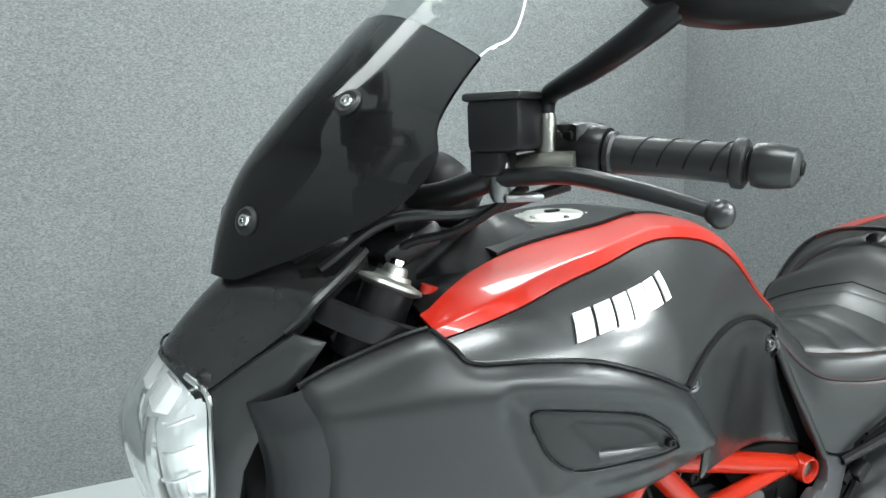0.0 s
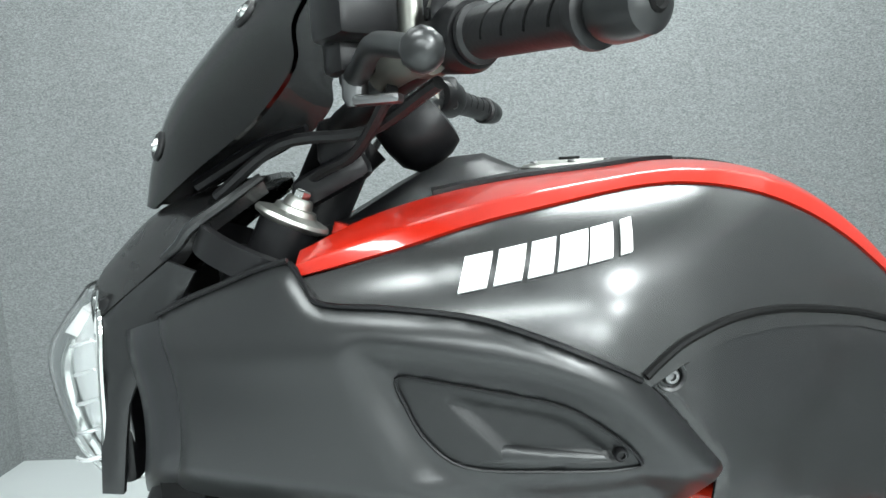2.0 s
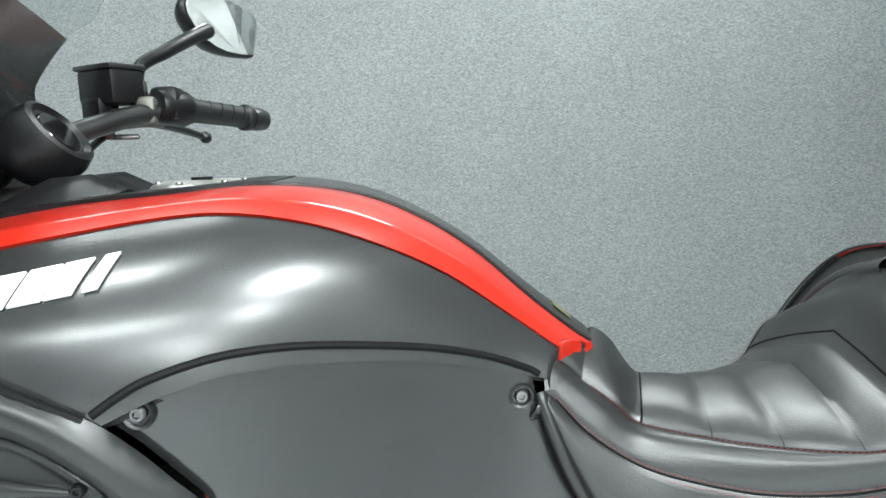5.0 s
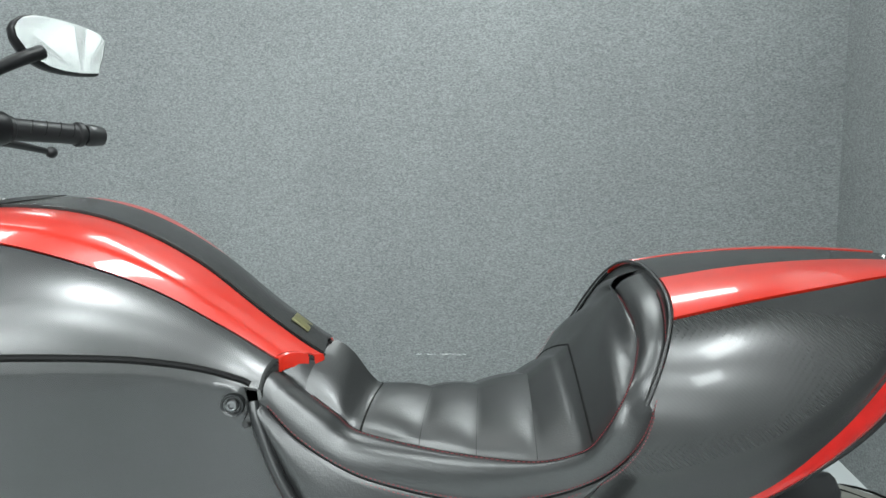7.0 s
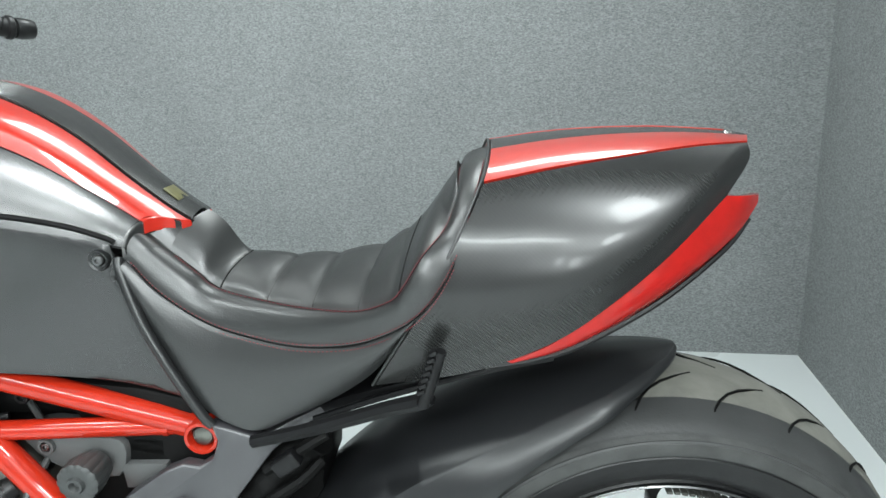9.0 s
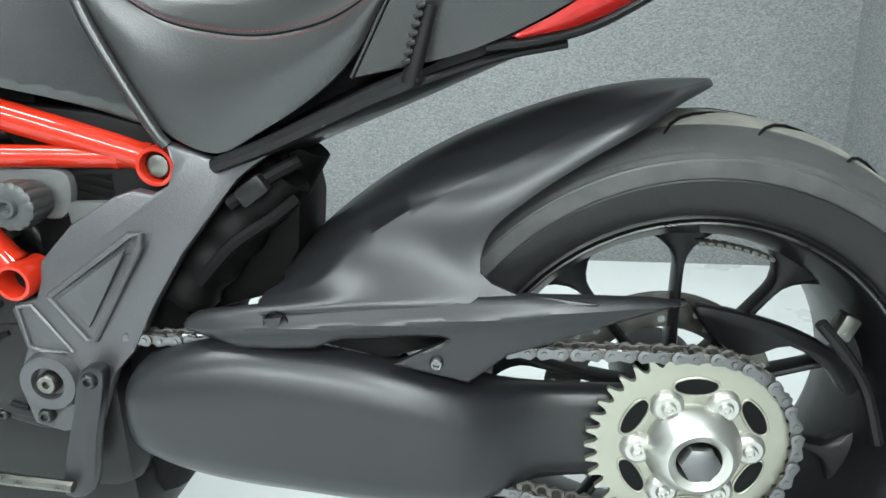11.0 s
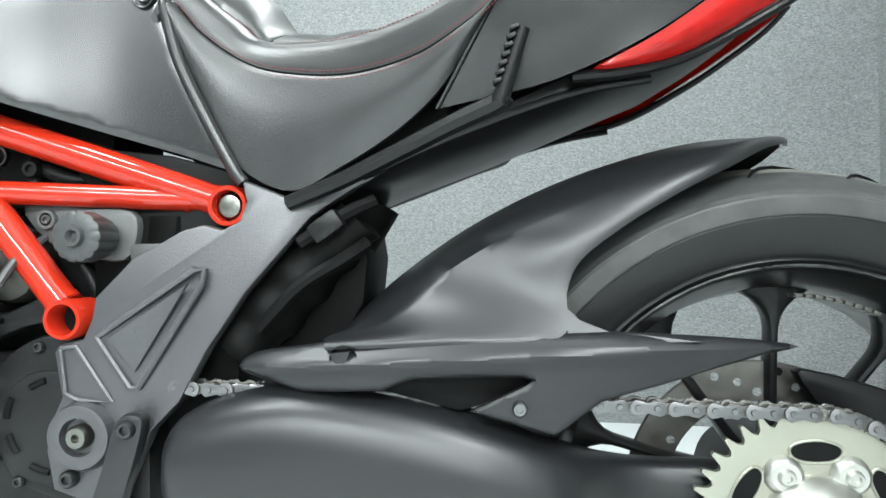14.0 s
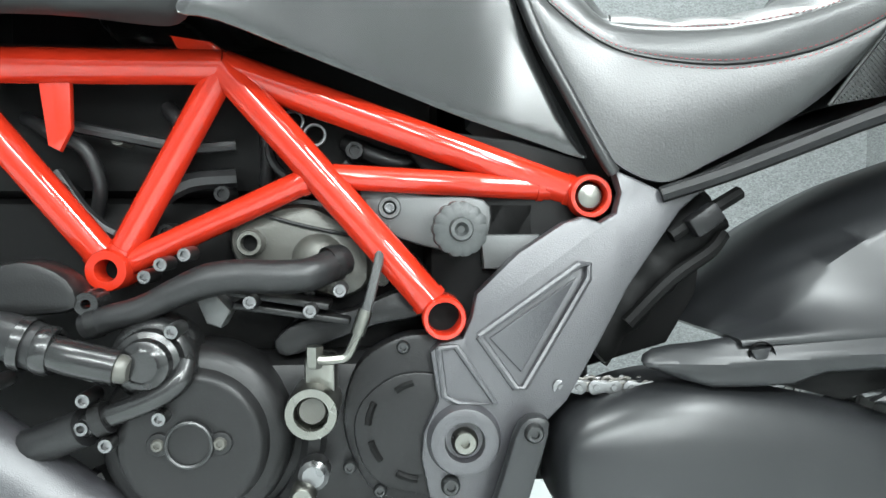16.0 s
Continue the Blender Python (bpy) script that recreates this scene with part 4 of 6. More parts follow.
hugger = part("rear_fender", fender(), M_SATIN_SOFT, bike, "satin black rear wheel hugger fender")
BLADE = [(-0.4415, 0.453), (-0.439, 0.458), (-0.43, 0.463), (-0.415, 0.4665), (-0.394, 0.469), (-0.344, 0.476), (-0.25, 0.482), (-0.12, 0.482), (-0.05, 0.478), (0.0, 0.474), (0.026, 0.4705), (0.033, 0.4685), (0.026, 0.4665), (0.006, 0.4625), (-0.035, 0.4515), (-0.079, 0.439), (-0.131, 0.425), (-0.152, 0.409), (-0.169, 0.396), (-0.205, 0.4065), (-0.239, 0.4165), (-0.212, 0.4295), (-0.192, 0.439), (-0.186, 0.4435), (-0.195, 0.4455), (-0.239, 0.4455), (-0.285, 0.444), (-0.297, 0.4405), (-0.312, 0.434), (-0.35, 0.4325), (-0.383, 0.432), (-0.41, 0.439), (-0.43, 0.4455), (-0.439, 0.449)]


def blade_y(x, z):
    """A soft ridge along the blade; above it the blade leans in to the fender."""
    ridge = smooth_at(x, [(-0.45, 0.451), (-0.302, 0.4585), (-0.166, 0.4645), (-0.079, 0.4675), (0.035, 0.4685)])
    y = smooth_at(x, [(-0.45, -0.152), (-0.4, -0.165), (-0.345, -0.171), (-0.2, -0.172), (-0.1, -0.165), (0.035, -0.142)])
    d = z - ridge
    return y + (0.55 * d if d > 0 else -0.12 * d) + 0.004 * math.exp(-(d / 0.009) ** 2) * -1.0


guard = part("chain_guard", shell(BLADE, blade_y, 0.009, 0.0036, 0.003, 0.004, 0), M_SATIN_SOFT, bike, "long pointed satin black chain guard")
# Near-black sheet stands for the shade in the guard's triangular opening
part("guard_gap_shade", shell([(-0.32, 0.43), (-0.25, 0.412), (-0.2, 0.425), (-0.15, 0.44), (-0.15, 0.458), (-0.31, 0.455)], lambda x, z: -0.142, 0.006, 0.01, 0.002, 0.006, 0), M_DEEP, guard)
part("guard_fillet", shell([(-0.2, 0.474), (-0.05, 0.474), (-0.09, 0.479), (-0.123, 0.482), (-0.146, 0.491), (-0.158, 0.502), (-0.1615, 0.512), (-0.166, 0.512), (-0.19, 0.49)], fillet_y, 0.005, 0.005, 0.0, 0.003, 0), M_SATIN_SOFT, guard)
bolt(guard, -0.198, -0.169, 0.42, 0.0065, M_STEEL)
part("screw_pocket", revolve([(0.0115, -0.002), (0.012, 0.001), (0.009, 0.006), (0, 0.007)], (-0.345, -0.1705, 0.4605), (0, 1, 0), 20), M_DEEP, guard)
part("pocket_flap", prism([(-0.356, 0.466), (-0.338, 0.468), (-0.343, 0.456), (-0.35, 0.454)], -0.174, -0.168, 0.001), M_SATIN_SOFT, guard)

# ---- swingarm ----
def swingarm():
    rows = []
    for x, zt, zb, y0, y1 in ((-0.515, 0.385, 0.33, -0.15, -0.06), (-0.505, 0.402, 0.312, -0.168, -0.05), (-0.48, 0.418, 0.296, -0.176, -0.045), (-0.44, 0.431, 0.282, -0.18, -0.04), (-0.395, 0.437, 0.272, -0.182, -0.04), (-0.345, 0.432, 0.265, -0.182, -0.045), (-0.28, 0.42, 0.255, -0.18, -0.05), (-0.215, 0.4, 0.25, -0.176, -0.06), (-0.16, 0.378, 0.25, -0.165, -0.07), (-0.1, 0.362, 0.255, -0.12, -0.07), (0.0, 0.36, 0.262, -0.115, -0.075), (0.08, 0.355, 0.27, -0.113, -0.078), (0.11, 0.335, 0.29, -0.11, -0.08)):
        zc, h = (zt + zb) / 2, (zt - zb) / 2
        yc, w = (y0 + y1) / 2, (y1 - y0) / 2
        ring = []
        for k in range(20):
            a = 2 * math.pi * k / 20
            c, s = math.cos(a), math.sin(a)
            ring.append(Vector((x, yc + w * math.copysign(abs(c) ** 0.62, c), zc + h * math.copysign(abs(s) ** 0.7, s))))
        rows.append(ring)
    rows = [[Vector(p) for p in zip(*[iter(flat)] * 3)] for flat in spline([[c for v in r for c in v] for r in rows], 3)]
    return grid_mesh(rows, closed=True, caps=True)


arm = part("swingarm", swingarm(), M_SATIN_SOFT, bike, "cast matte black swingarm")
part("axle_block", box((0.06, -0.105, 0.31), (0.13, 0.03, 0.11), 0.012), M_CASE, arm)
part("brake_bracket", prism([tuple(p) for p in spline([(0.062, 0.434), (0.088, 0.433), (0.126, 0.423), (0.168, 0.408), (0.205, 0.387), (0.238, 0.35), (0.225, 0.335), (0.204, 0.363), (0.163, 0.391), (0.123, 0.38), (0.09, 0.395)], 3, True)], -0.068, -0.048, 0.004), M_BLACK, arm)
part("sensor_bracket", tube([(0.175, -0.095, 0.43), (0.2, -0.1, 0.4), (0.225, -0.1, 0.36), (0.245, -0.1, 0.3)], 0.006, 8), M_BLACK, arm)
part("plug", box((0.2, -0.09, 0.425), (0.018, 0.02, 0.026), 0.003, Matrix.Rotation(radians(25), 3, "Y")), M_ALU, arm)

# ---- wheels ----
def tyre_profile(r_out, r_in, half):
    return [(r_in, -half * 0.74), (r_in + 0.012, -half * 0.86), (r_in + 0.035, -half * 0.98), (r_in + 0.055, -half), (r_out - 0.03, -half * 0.93), (r_out - 0.016, -half * 0.78), (r_out - 0.005, -half * 0.45), (r_out, 0),
            (r_out - 0.005, half * 0.45), (r_out - 0.016, half * 0.78), (r_out - 0.03, half * 0.93), (r_in + 0.055, half), (r_in + 0.035, half * 0.98), (r_in + 0.012, half * 0.86), (r_in, half * 0.74)]


def make_wheel(name, cx, cz, r_out, half, spokes, label, hub=0.05, start=20):
    c = (cx, 0, cz)
    wheel = part(name, revolve([(0.232, -half * 0.80), (0.236, -half * 0.86), (0.228, -half * 0.9), (0.221, -half * 0.86), (0.217, -half * 0.78), (0.205, -half * 0.6), (0.196, -half * 0.2), (0.196, half * 0.2), (0.205, half * 0.6), (0.217, half * 0.78), (0.221, half * 0.86), (0.228, half * 0.9), (0.236, half * 0.86), (0.232, half * 0.8), (0.21, half * 0.5), (0.208, -half * 0.5)], c, (0, 1, 0), 72, closed_profile=True), M_BLACK, bike, label)
    ring = spline(tyre_profile(r_out, 0.228, half), 3)
    tyre = part("tyre", revolve([tuple(p) for p in ring], c, (0, 1, 0), 96), M_TYRE, wheel, "black road tyre with dusty tread")
    part("tread_band", revolve([(r_out - 0.0175, -half * 0.8), (r_out - 0.004, -half * 0.46), (r_out + 0.0015, -half * 0.2), (r_out + 0.0018, 0), (r_out + 0.0015, half * 0.2), (r_out - 0.004, half * 0.46), (r_out - 0.0175, half * 0.8), (r_out - 0.02, 0)], c, (0, 1, 0), 96, closed_profile=True), M_TREAD, tyre, "dusty pale tread")
    n_groove = 22
    for k in range(n_groove):
        a0 = 360 * k / n_groove
        for sign in (-1, 1):
            pts = []
            for j in range(7):
                f = j / 6
                yy = sign * half * (0.12 + 0.66 * f)
                rr = r_out + 0.0008 - 0.021 * (max(0, f - 0.25) / 0.75) ** 2.0
                a = math.radians(a0 + (9 if sign > 0 else 0) + 15 * f + 3 * math.sin(3 * f))
                pts.append((cx + rr * math.cos(a), yy, cz + rr * math.sin(a)))
            part("tread_groove", tube(pts, 0.0017, 5, n=1), M_DEEP, tyre)
    part("rim_edge", revolve([(0.2215, -half * 0.905), (0.223, -half * 0.918), (0.2245, -half * 0.905), (0.223, -half * 0.89)], c, (0, 1, 0), 72, closed_profile=True), M_STEEL, wheel)
    part("sidewall_ring", revolve([(0.2275, -half * 0.84), (0.234, -half * 0.925), (0.245, -half * 0.968), (0.257, -half * 0.998), (0.2655, -half * 1.01), (0.267, -half * 1.0), (0.25, -half * 0.93)], c, (0, 1, 0), 96, closed_profile=True), M_RUBBER, tyre, "smooth black inner sidewall")
    part("dust_band", revolve([(r_out - 0.05, -half * 1.0), (r_out - 0.043, -half * 1.007), (r_out - 0.035, -half * 1.003), (r_out - 0.028, -half * 0.93), (r_out - 0.04, -half * 0.93)], c, (0, 1, 0), 96, closed_profile=True), M_DUST, tyre)
    part("hub", revolve([(0.02, -hub - 0.02), (0.045, -hub - 0.02), (0.052, -hub), (0.05, 0), (0.052, hub), (0.045, hub + 0.02), (0.02, hub + 0.02)], c, (0, 1, 0), 32, closed_profile=True), M_BLACK, wheel)
    for k in range(spokes):
        a = math.radians(start) + 2 * math.pi * k / spokes
        rows = []
        for j in range(17):
            f = j / 16
            r = 0.042 + 0.16 * f
            w = 0.0085 - 0.0035 * math.sin(f * 2.6) + 0.03 * max(0.0, (f - 0.72) / 0.28) ** 2.4
            d = 0.016 - 0.004 * f
            y0 = -0.022 - 0.02 * f
            ring = []
            for m in range(12):
                b = 2 * math.pi * m / 12
                s, u = math.cos(b), math.sin(b)
                ang = a + w * math.copysign(abs(s) ** 0.7, s) / r
                ring.append(Vector((cx + r * math.cos(ang), y0 + d * math.copysign(abs(u) ** 0.7, u), cz + r * math.sin(ang))))
            rows.append(ring)
        part("spoke", grid_mesh(rows, closed=True, caps=True), M_BLACK, wheel)
    return wheel


rear = make_wheel("rear_wheel", AXLE[0], AXLE[1], 0.318, 0.118, 10, "black cast rear wheel with a very wide tyre", start=54)
for k in range(9):
    part("wheel_weight", box(Vector((AXLE[0], -0.07, AXLE[1])) + Vector((math.cos(radians(66 + 2.6 * k)), 0, math.sin(radians(66 + 2.6 * k)))) * 0.195, (0.007, 0.018, 0.004), 0.001, Matrix.Rotation(radians(-(66 + 2.6 * k) + 90), 3, "Y")), M_CASE2, rear)
front = make_wheel("front_wheel", -1.52, 0.3, 0.3, 0.06, 5, "black cast front wheel")

# brake disc, sprocket and chain
def disc():
    prof = [(0.088, -0.003), (0.127, -0.003), (0.128, -0.002), (0.128, 0.002), (0.127, 0.003), (0.088, 0.003)]
    return revolve(prof, (AXLE[0] - 0.012, -0.03, AXLE[1]), (0, 1, 0), 64, closed_profile=True)


brake = part("brake_disc", disc(), M_DISC, rear, "drilled steel rear brake disc")
for k in range(36):
    a = 2 * math.pi * k / 36
    r = (0.097, 0.108, 0.119)[k % 3]
    part("disc_hole", revolve([(0, -0.0036), (0.0042, -0.0036), (0.0042, 0.0036), (0, 0.0036)], (AXLE[0] - 0.012 + r * math.cos(a), -0.03, AXLE[1] + r * math.sin(a)), (0, 1, 0), 10), M_CARPET if k % 4 else M_DEEP, brake)
SP = (AXLE[0], -0.127, AXLE[1])
TEETH, PITCH_R = 39, 0.0985


def sprocket():
    out = []
    for k in range(TEETH):
        for f, r in ((0.0, PITCH_R - 0.0065), (0.22, PITCH_R - 0.004), (0.42, PITCH_R + 0.0065), (0.58, PITCH_R + 0.0065), (0.78, PITCH_R - 0.004)):
            a = 2 * math.pi * (k + f) / TEETH
            out.append((SP[0] + r * math.cos(a), SP[2] + r * math.sin(a)))
    bm = bmesh.new()
    n = len(out)
    inner = [(SP[0] + 0.035 * math.cos(2 * math.pi * k / n), SP[2] + 0.035 * math.sin(2 * math.pi * k / n)) for k in range(n)]
    rows = [[Vector((x, y, z)) for x, z in ring] for ring, y in ((inner, -0.1245), (inner, -0.1305), (out, -0.1305), (out, -0.1245), (inner, -0.1245))]
    return grid_mesh(rows, closed=True)


spr = part("rear_sprocket", sprocket(), M_GOLD, rear, "pale aluminium rear sprocket")
for k in range(6):
    mid = 90 + 60 * k
    kidney = [(SP[0] + r * math.cos(radians(mid + d)), SP[2] + r * math.sin(radians(mid + d))) for r, d in ((0.074, -15), (0.0755, -8), (0.076, 0), (0.0755, 8), (0.074, 15), (0.07, 18), (0.064, 17), (0.059, 11), (0.057, 0), (0.059, -11), (0.064, -17), (0.07, -18))]
    loop = [tuple(p) for p in spline(kidney, 3, True)]
    slot = part("sprocket_slot", prism(loop, -0.1312, -0.129, 0), M_DEEP, spr)
    part("slot_rim", tube([Vector((x, -0.1312, z)) for x, z in loop + loop[:1]], 0.0013, 6, n=1), M_GOLD, slot)
carrier = part("sprocket_carrier", revolve([(0.022, -0.03), (0.03, -0.034), (0.036, -0.03), (0.04, -0.02), (0.046, -0.014), (0.048, 0.0), (0.02, 0.0)], SP, (0, 1, 0), 40, closed_profile=True), M_BRIGHT, rear, "silver sprocket carrier with bolts")
part("axle_nut", revolve([(0.0, -0.04), (0.014, -0.04), (0.019, -0.037), (0.021, -0.02), (0.0, -0.02)], SP, (0, 1, 0), 6), M_STEEL, carrier)
for k in range(6):
    a = 2 * math.pi * (k + 0.5) / 6 + math.pi / 2
    x, z = SP[0] + 0.054 * math.cos(a), SP[2] + 0.054 * math.sin(a)
    part("carrier_lobe", revolve([(0, -0.012), (0.012, -0.012), (0.0155, -0.009), (0.0175, 0.0), (0, 0.0)], (x, SP[1], z), (0, 1, 0), 20), M_BRIGHT, carrier)
    bolt(carrier, x, SP[1] - 0.012, z, 0.0075, M_BRIGHT)


def chain_path():
    """Where the chain's pins lie: the sprocket's upper half, then the upper and lower runs to the gearbox."""
    pts = []
    step = 0.01587
    front_x, front_z, rf = -0.515, 0.387, 0.038
    top = Vector((SP[0] - 0.004, 0, SP[2] + PITCH_R))
    d = (Vector((front_x, 0, front_z + rf + 0.004)) - top)
    n = int(d.length / step)
    for k in range(n, 0, -1):
        pts.append(top + d.normalized() * step * k)
    k = 0
    while step * k / PITCH_R < math.pi + 0.05:
        a = math.pi / 2 - step * k / PITCH_R
        pts.append(Vector((SP[0] + PITCH_R * math.cos(a), 0, SP[2] + PITCH_R * math.sin(a))))
        k += 1
    last = pts[-1]
    d = Vector((front_x, 0, front_z - rf)) - last
    for k in range(1, int(d.length / step)):
        pts.append(last + d.normalized() * step * k)
    return pts


def link_mesh(width, radius, y0, y1):
    """A figure-of-eight link plate one pitch long, lying along x."""
    p = 0.01587
    out = []
    for k in range(9):
        a = math.radians(110 + 140 * k / 8)
        out.append((radius * math.cos(a), radius * math.sin(a)))
    out.append((p / 2, -width))
    for k in range(9):
        a = math.radians(-70 + 140 * k / 8)
        out.append((p + radius * math.cos(a), radius * math.sin(a)))
    out.append((p / 2, width))
    return prism(out, y0, y1, 0.0006)


chain = part("drive_chain", tube([(-0.56, -0.127, 0.43), (-0.3, -0.127, 0.425), (0.0, -0.127, 0.411)], 0.0035, 6, n=1), M_STEEL, bike, "steel drive chain")
pins = chain_path()
outer = link_mesh(0.0045, 0.0072, -0.138, -0.136)
join(outer, link_mesh(0.0045, 0.0072, -0.118, -0.116))
inner_l = link_mesh(0.0045, 0.0072, -0.1355, -0.1335)
join(inner_l, link_mesh(0.0045, 0.0072, -0.1205, -0.1185))
for k in range(2):
    revolve([(0, -0.012), (0.0026, -0.012), (0.003, -0.0112), (0.003, 0.0112), (0, 0.012)], (0.01587 * k, -0.127, 0), (0, 1, 0), 10, outer)
    revolve([(0, -0.0062), (0.005, -0.0062), (0.005, 0.0062), (0, 0.0062)], (0.01587 * k, -0.127, 0), (0, 1, 0), 12, inner_l)
proto_out, proto_in = part("chain_link", outer, M_STEEL, chain), part("chain_link", inner_l, M_DISC, chain)
for k in range(len(pins) - 1):
    a, b = pins[k], pins[k + 1]
    ob = proto_out if k == 0 else proto_in if k == 1 else new("chain_link", (proto_in if k % 2 else proto_out).data)
    ob.parent = chain
    ob.matrix_world = Matrix.Translation(a) @ Matrix.Rotation(-math.atan2(b.z - a.z, b.x - a.x), 4, "Y")


# ---- trellis frame ----
frame_root = part("trellis_frame", tube([(-1.12, -0.108, 0.708), (-0.96, -0.107, 0.708), (-0.8, -0.105, 0.709)], 0.0155, 16, n=3), M_REDFRAME, bike, "glossy red tubular trellis frame")
NODES = {"n": (-0.801, -0.105, 0.709), "boss": (-0.473, -0.081, 0.597), "lug": (-0.612, -0.127, 0.492), "v": (-0.901, -0.095, 0.533),
         "m": (-0.716, -0.113, 0.617), "k": (-0.708, -0.112, 0.614), "e": (-0.5, -0.084, 0.604), "f": (-1.03, -0.105, 0.697), "t": (-1.12, -0.108, 0.708)}


def frame_tubes(sign):
    for a, b, r in (("n", "boss", 0.0155), ("n", "lug", 0.0155), ("n", "v", 0.0135), ("v", "m", 0.0115), ("k", "e", 0.0115), ("f", "v", 0.0145)):
        p, q = Vector(NODES[a]), Vector(NODES[b])
        if sign < 0:
            p.y, q.y = -p.y, -q.y
        d = (q - p).normalized()
        a2, b2 = p + d * (0.015 if a in ("v", "lug") else 0.0), q - d * (0.015 if b in ("boss", "lug", "v") else 0.0)
        part("frame_tube", tube([a2, b2], r, 16, n=1), M_REDFRAME, frame_root)
        part("weld_bead", grid_mesh(tube_rings([q - (q - p).normalized() * 0.022, q - (q - p).normalized() * 0.016], r + 0.0012, 14), closed=True, caps=True), M_REDFRAME, frame_root)


frame_tubes(1)
frame_tubes(-1)
part("frame_tube", tube([(-1.12, 0.108, 0.708), (-0.96, 0.107, 0.708), (-0.8, 0.105, 0.709)], 0.0155, 16, n=3), M_REDFRAME, frame_root)
part("gusset", prism([(-0.845, 0.735), (-0.81, 0.73), (-0.785, 0.712), (-0.8, 0.7), (-0.83, 0.706)], -0.112, -0.098, 0.003), M_REDFRAME, frame_root)
part("frame_tab", prism([(-0.955, 0.7), (-0.928, 0.7), (-0.928, 0.655), (-0.938, 0.635), (-0.948, 0.64)], -0.11, -0.102, 0.002), M_REDFRAME, frame_root)
for key, r, depth in (("boss", 0.0205, 0.024), ("lug", 0.019, 0.02), ("v", 0.0185, 0.02)):
    x, y, z = NODES[key]
    bore = r * (0.5 if key == "v" else 0.72)
    part("lug_ring", revolve([(bore, -depth + 0.002), (bore + r * 0.04, -depth), (r * 0.93, -depth), (r, -depth + 0.003), (r, 0.02), (bore, 0.02)], (x, y, z), (0, 1, 0), 32, closed_profile=True), M_REDFRAME, frame_root)
    part("lug_bore", revolve([(0, 0.004), (r * 0.73, 0.004), (r * 0.73, 0.01), (0, 0.01)], (x, y, z), (0, 1, 0), 24), M_DEEP, frame_root)
part("frame_bolt", revolve([(0, -0.0195), (0.006, -0.0195), (0.0108, -0.018), (0.0126, -0.015), (0.0126, 0.006), (0, 0.006)], NODES["boss"], (0, 1, 0), 24), M_ALU, frame_root, "chrome frame bolt")

# ---- rider foot-peg bracket ----
PLATE = [(-0.588, 0.492), (-0.584, 0.512), (-0.548, 0.547), (-0.505, 0.573), (-0.487, 0.578), (-0.47, 0.573), (-0.455, 0.581), (-0.449, 0.6), (-0.455, 0.621), (-0.43, 0.611), (-0.404, 0.6), (-0.376, 0.614), (-0.33, 0.633), (-0.3, 0.643), (-0.301, 0.637), (-0.35, 0.612), (-0.374, 0.596), (-0.39, 0.584), (-0.405, 0.566), (-0.446, 0.515), (-0.478, 0.463), (-0.504, 0.417), (-0.53, 0.391), (-0.545, 0.36), (-0.556, 0.335), (-0.595, 0.325), (-0.625, 0.335), (-0.632, 0.37), (-0.63, 0.392), (-0.617, 0.42), (-0.624, 0.462), (-0.616, 0.47), (-0.596, 0.474)]


def leaned(bm):
    """The bracket leans in towards the seat."""
    for v in bm.verts:
        v.co.y += 0.032 * max(0.0, min(1.6, ((v.co.x + 0.511) * 0.747 + (v.co.z - 0.51) * 0.665) / 0.147))
    return bm


plate = part("frame_plate", leaned(prism(PLATE, -0.14, -0.122, 0.004)), M_PLATE, bike, "grey cast foot-peg bracket with triangular ribs")


def rib(path, r=0.0035):
    return leaned(tube([Vector((x, -0.14, z)) for x, z in path], r, 8, n=1))


part("rib", rib([(-0.582, 0.476), (-0.492, 0.537), (-0.483, 0.536), (-0.484, 0.524), (-0.542, 0.43), (-0.55, 0.43), (-0.582, 0.476)]), M_PLATE, plate)
part("rib_pocket", leaned(prism([(-0.573, 0.474), (-0.496, 0.525), (-0.545, 0.444)], -0.1415, -0.139, 0.0008)), M_PLATE, plate)
part("rib", rib([(-0.617, 0.466), (-0.602, 0.467), (-0.568, 0.417), (-0.6, 0.418), (-0.612, 0.424), (-0.617, 0.466)], 0.003), M_PLATE, plate)
hub = part("pivot_boss", revolve([(0.0175, -0.011), (0.024, -0.0125), (0.029, -0.011), (0.031, -0.004), (0.033, 0.0), (0.0, 0.0), (0.0, -0.002), (0.016, -0.003)], (-0.595, -0.139, 0.386), (0, 1, 0), 36, closed_profile=True), M_PLATE, plate, "round swingarm pivot boss")
part("pivot_bolt", revolve([(0.004, -0.014), (0.009, -0.014), (0.0115, -0.01), (0.0115, 0), (0, 0), (0, -0.008), (0.004, -0.008)], (-0.595, -0.139, 0.386), (0, 1, 0), 24, closed_profile=True), M_ALU, hub)
part("peg_arm", prism([tuple(p) for p in spline([(-0.55, 0.405), (-0.53, 0.41), (-0.526, 0.395), (-0.545, 0.33), (-0.56, 0.27), (-0.59, 0.265), (-0.585, 0.3), (-0.565, 0.36)], 3, True)], -0.165, -0.148, 0.004), M_SATIN_SOFT, plate)
bolt(plate, -0.539, -0.166, 0.398, 0.0085, M_SATIN)
bolt(plate, -0.607, -0.145, 0.347, 0.0085, M_SATIN)
part("gear_lever", tube([(-0.735, -0.165, 0.3), (-0.66, -0.17, 0.29), (-0.575, -0.17, 0.28)], 0.006, 8), M_ALU, bike)

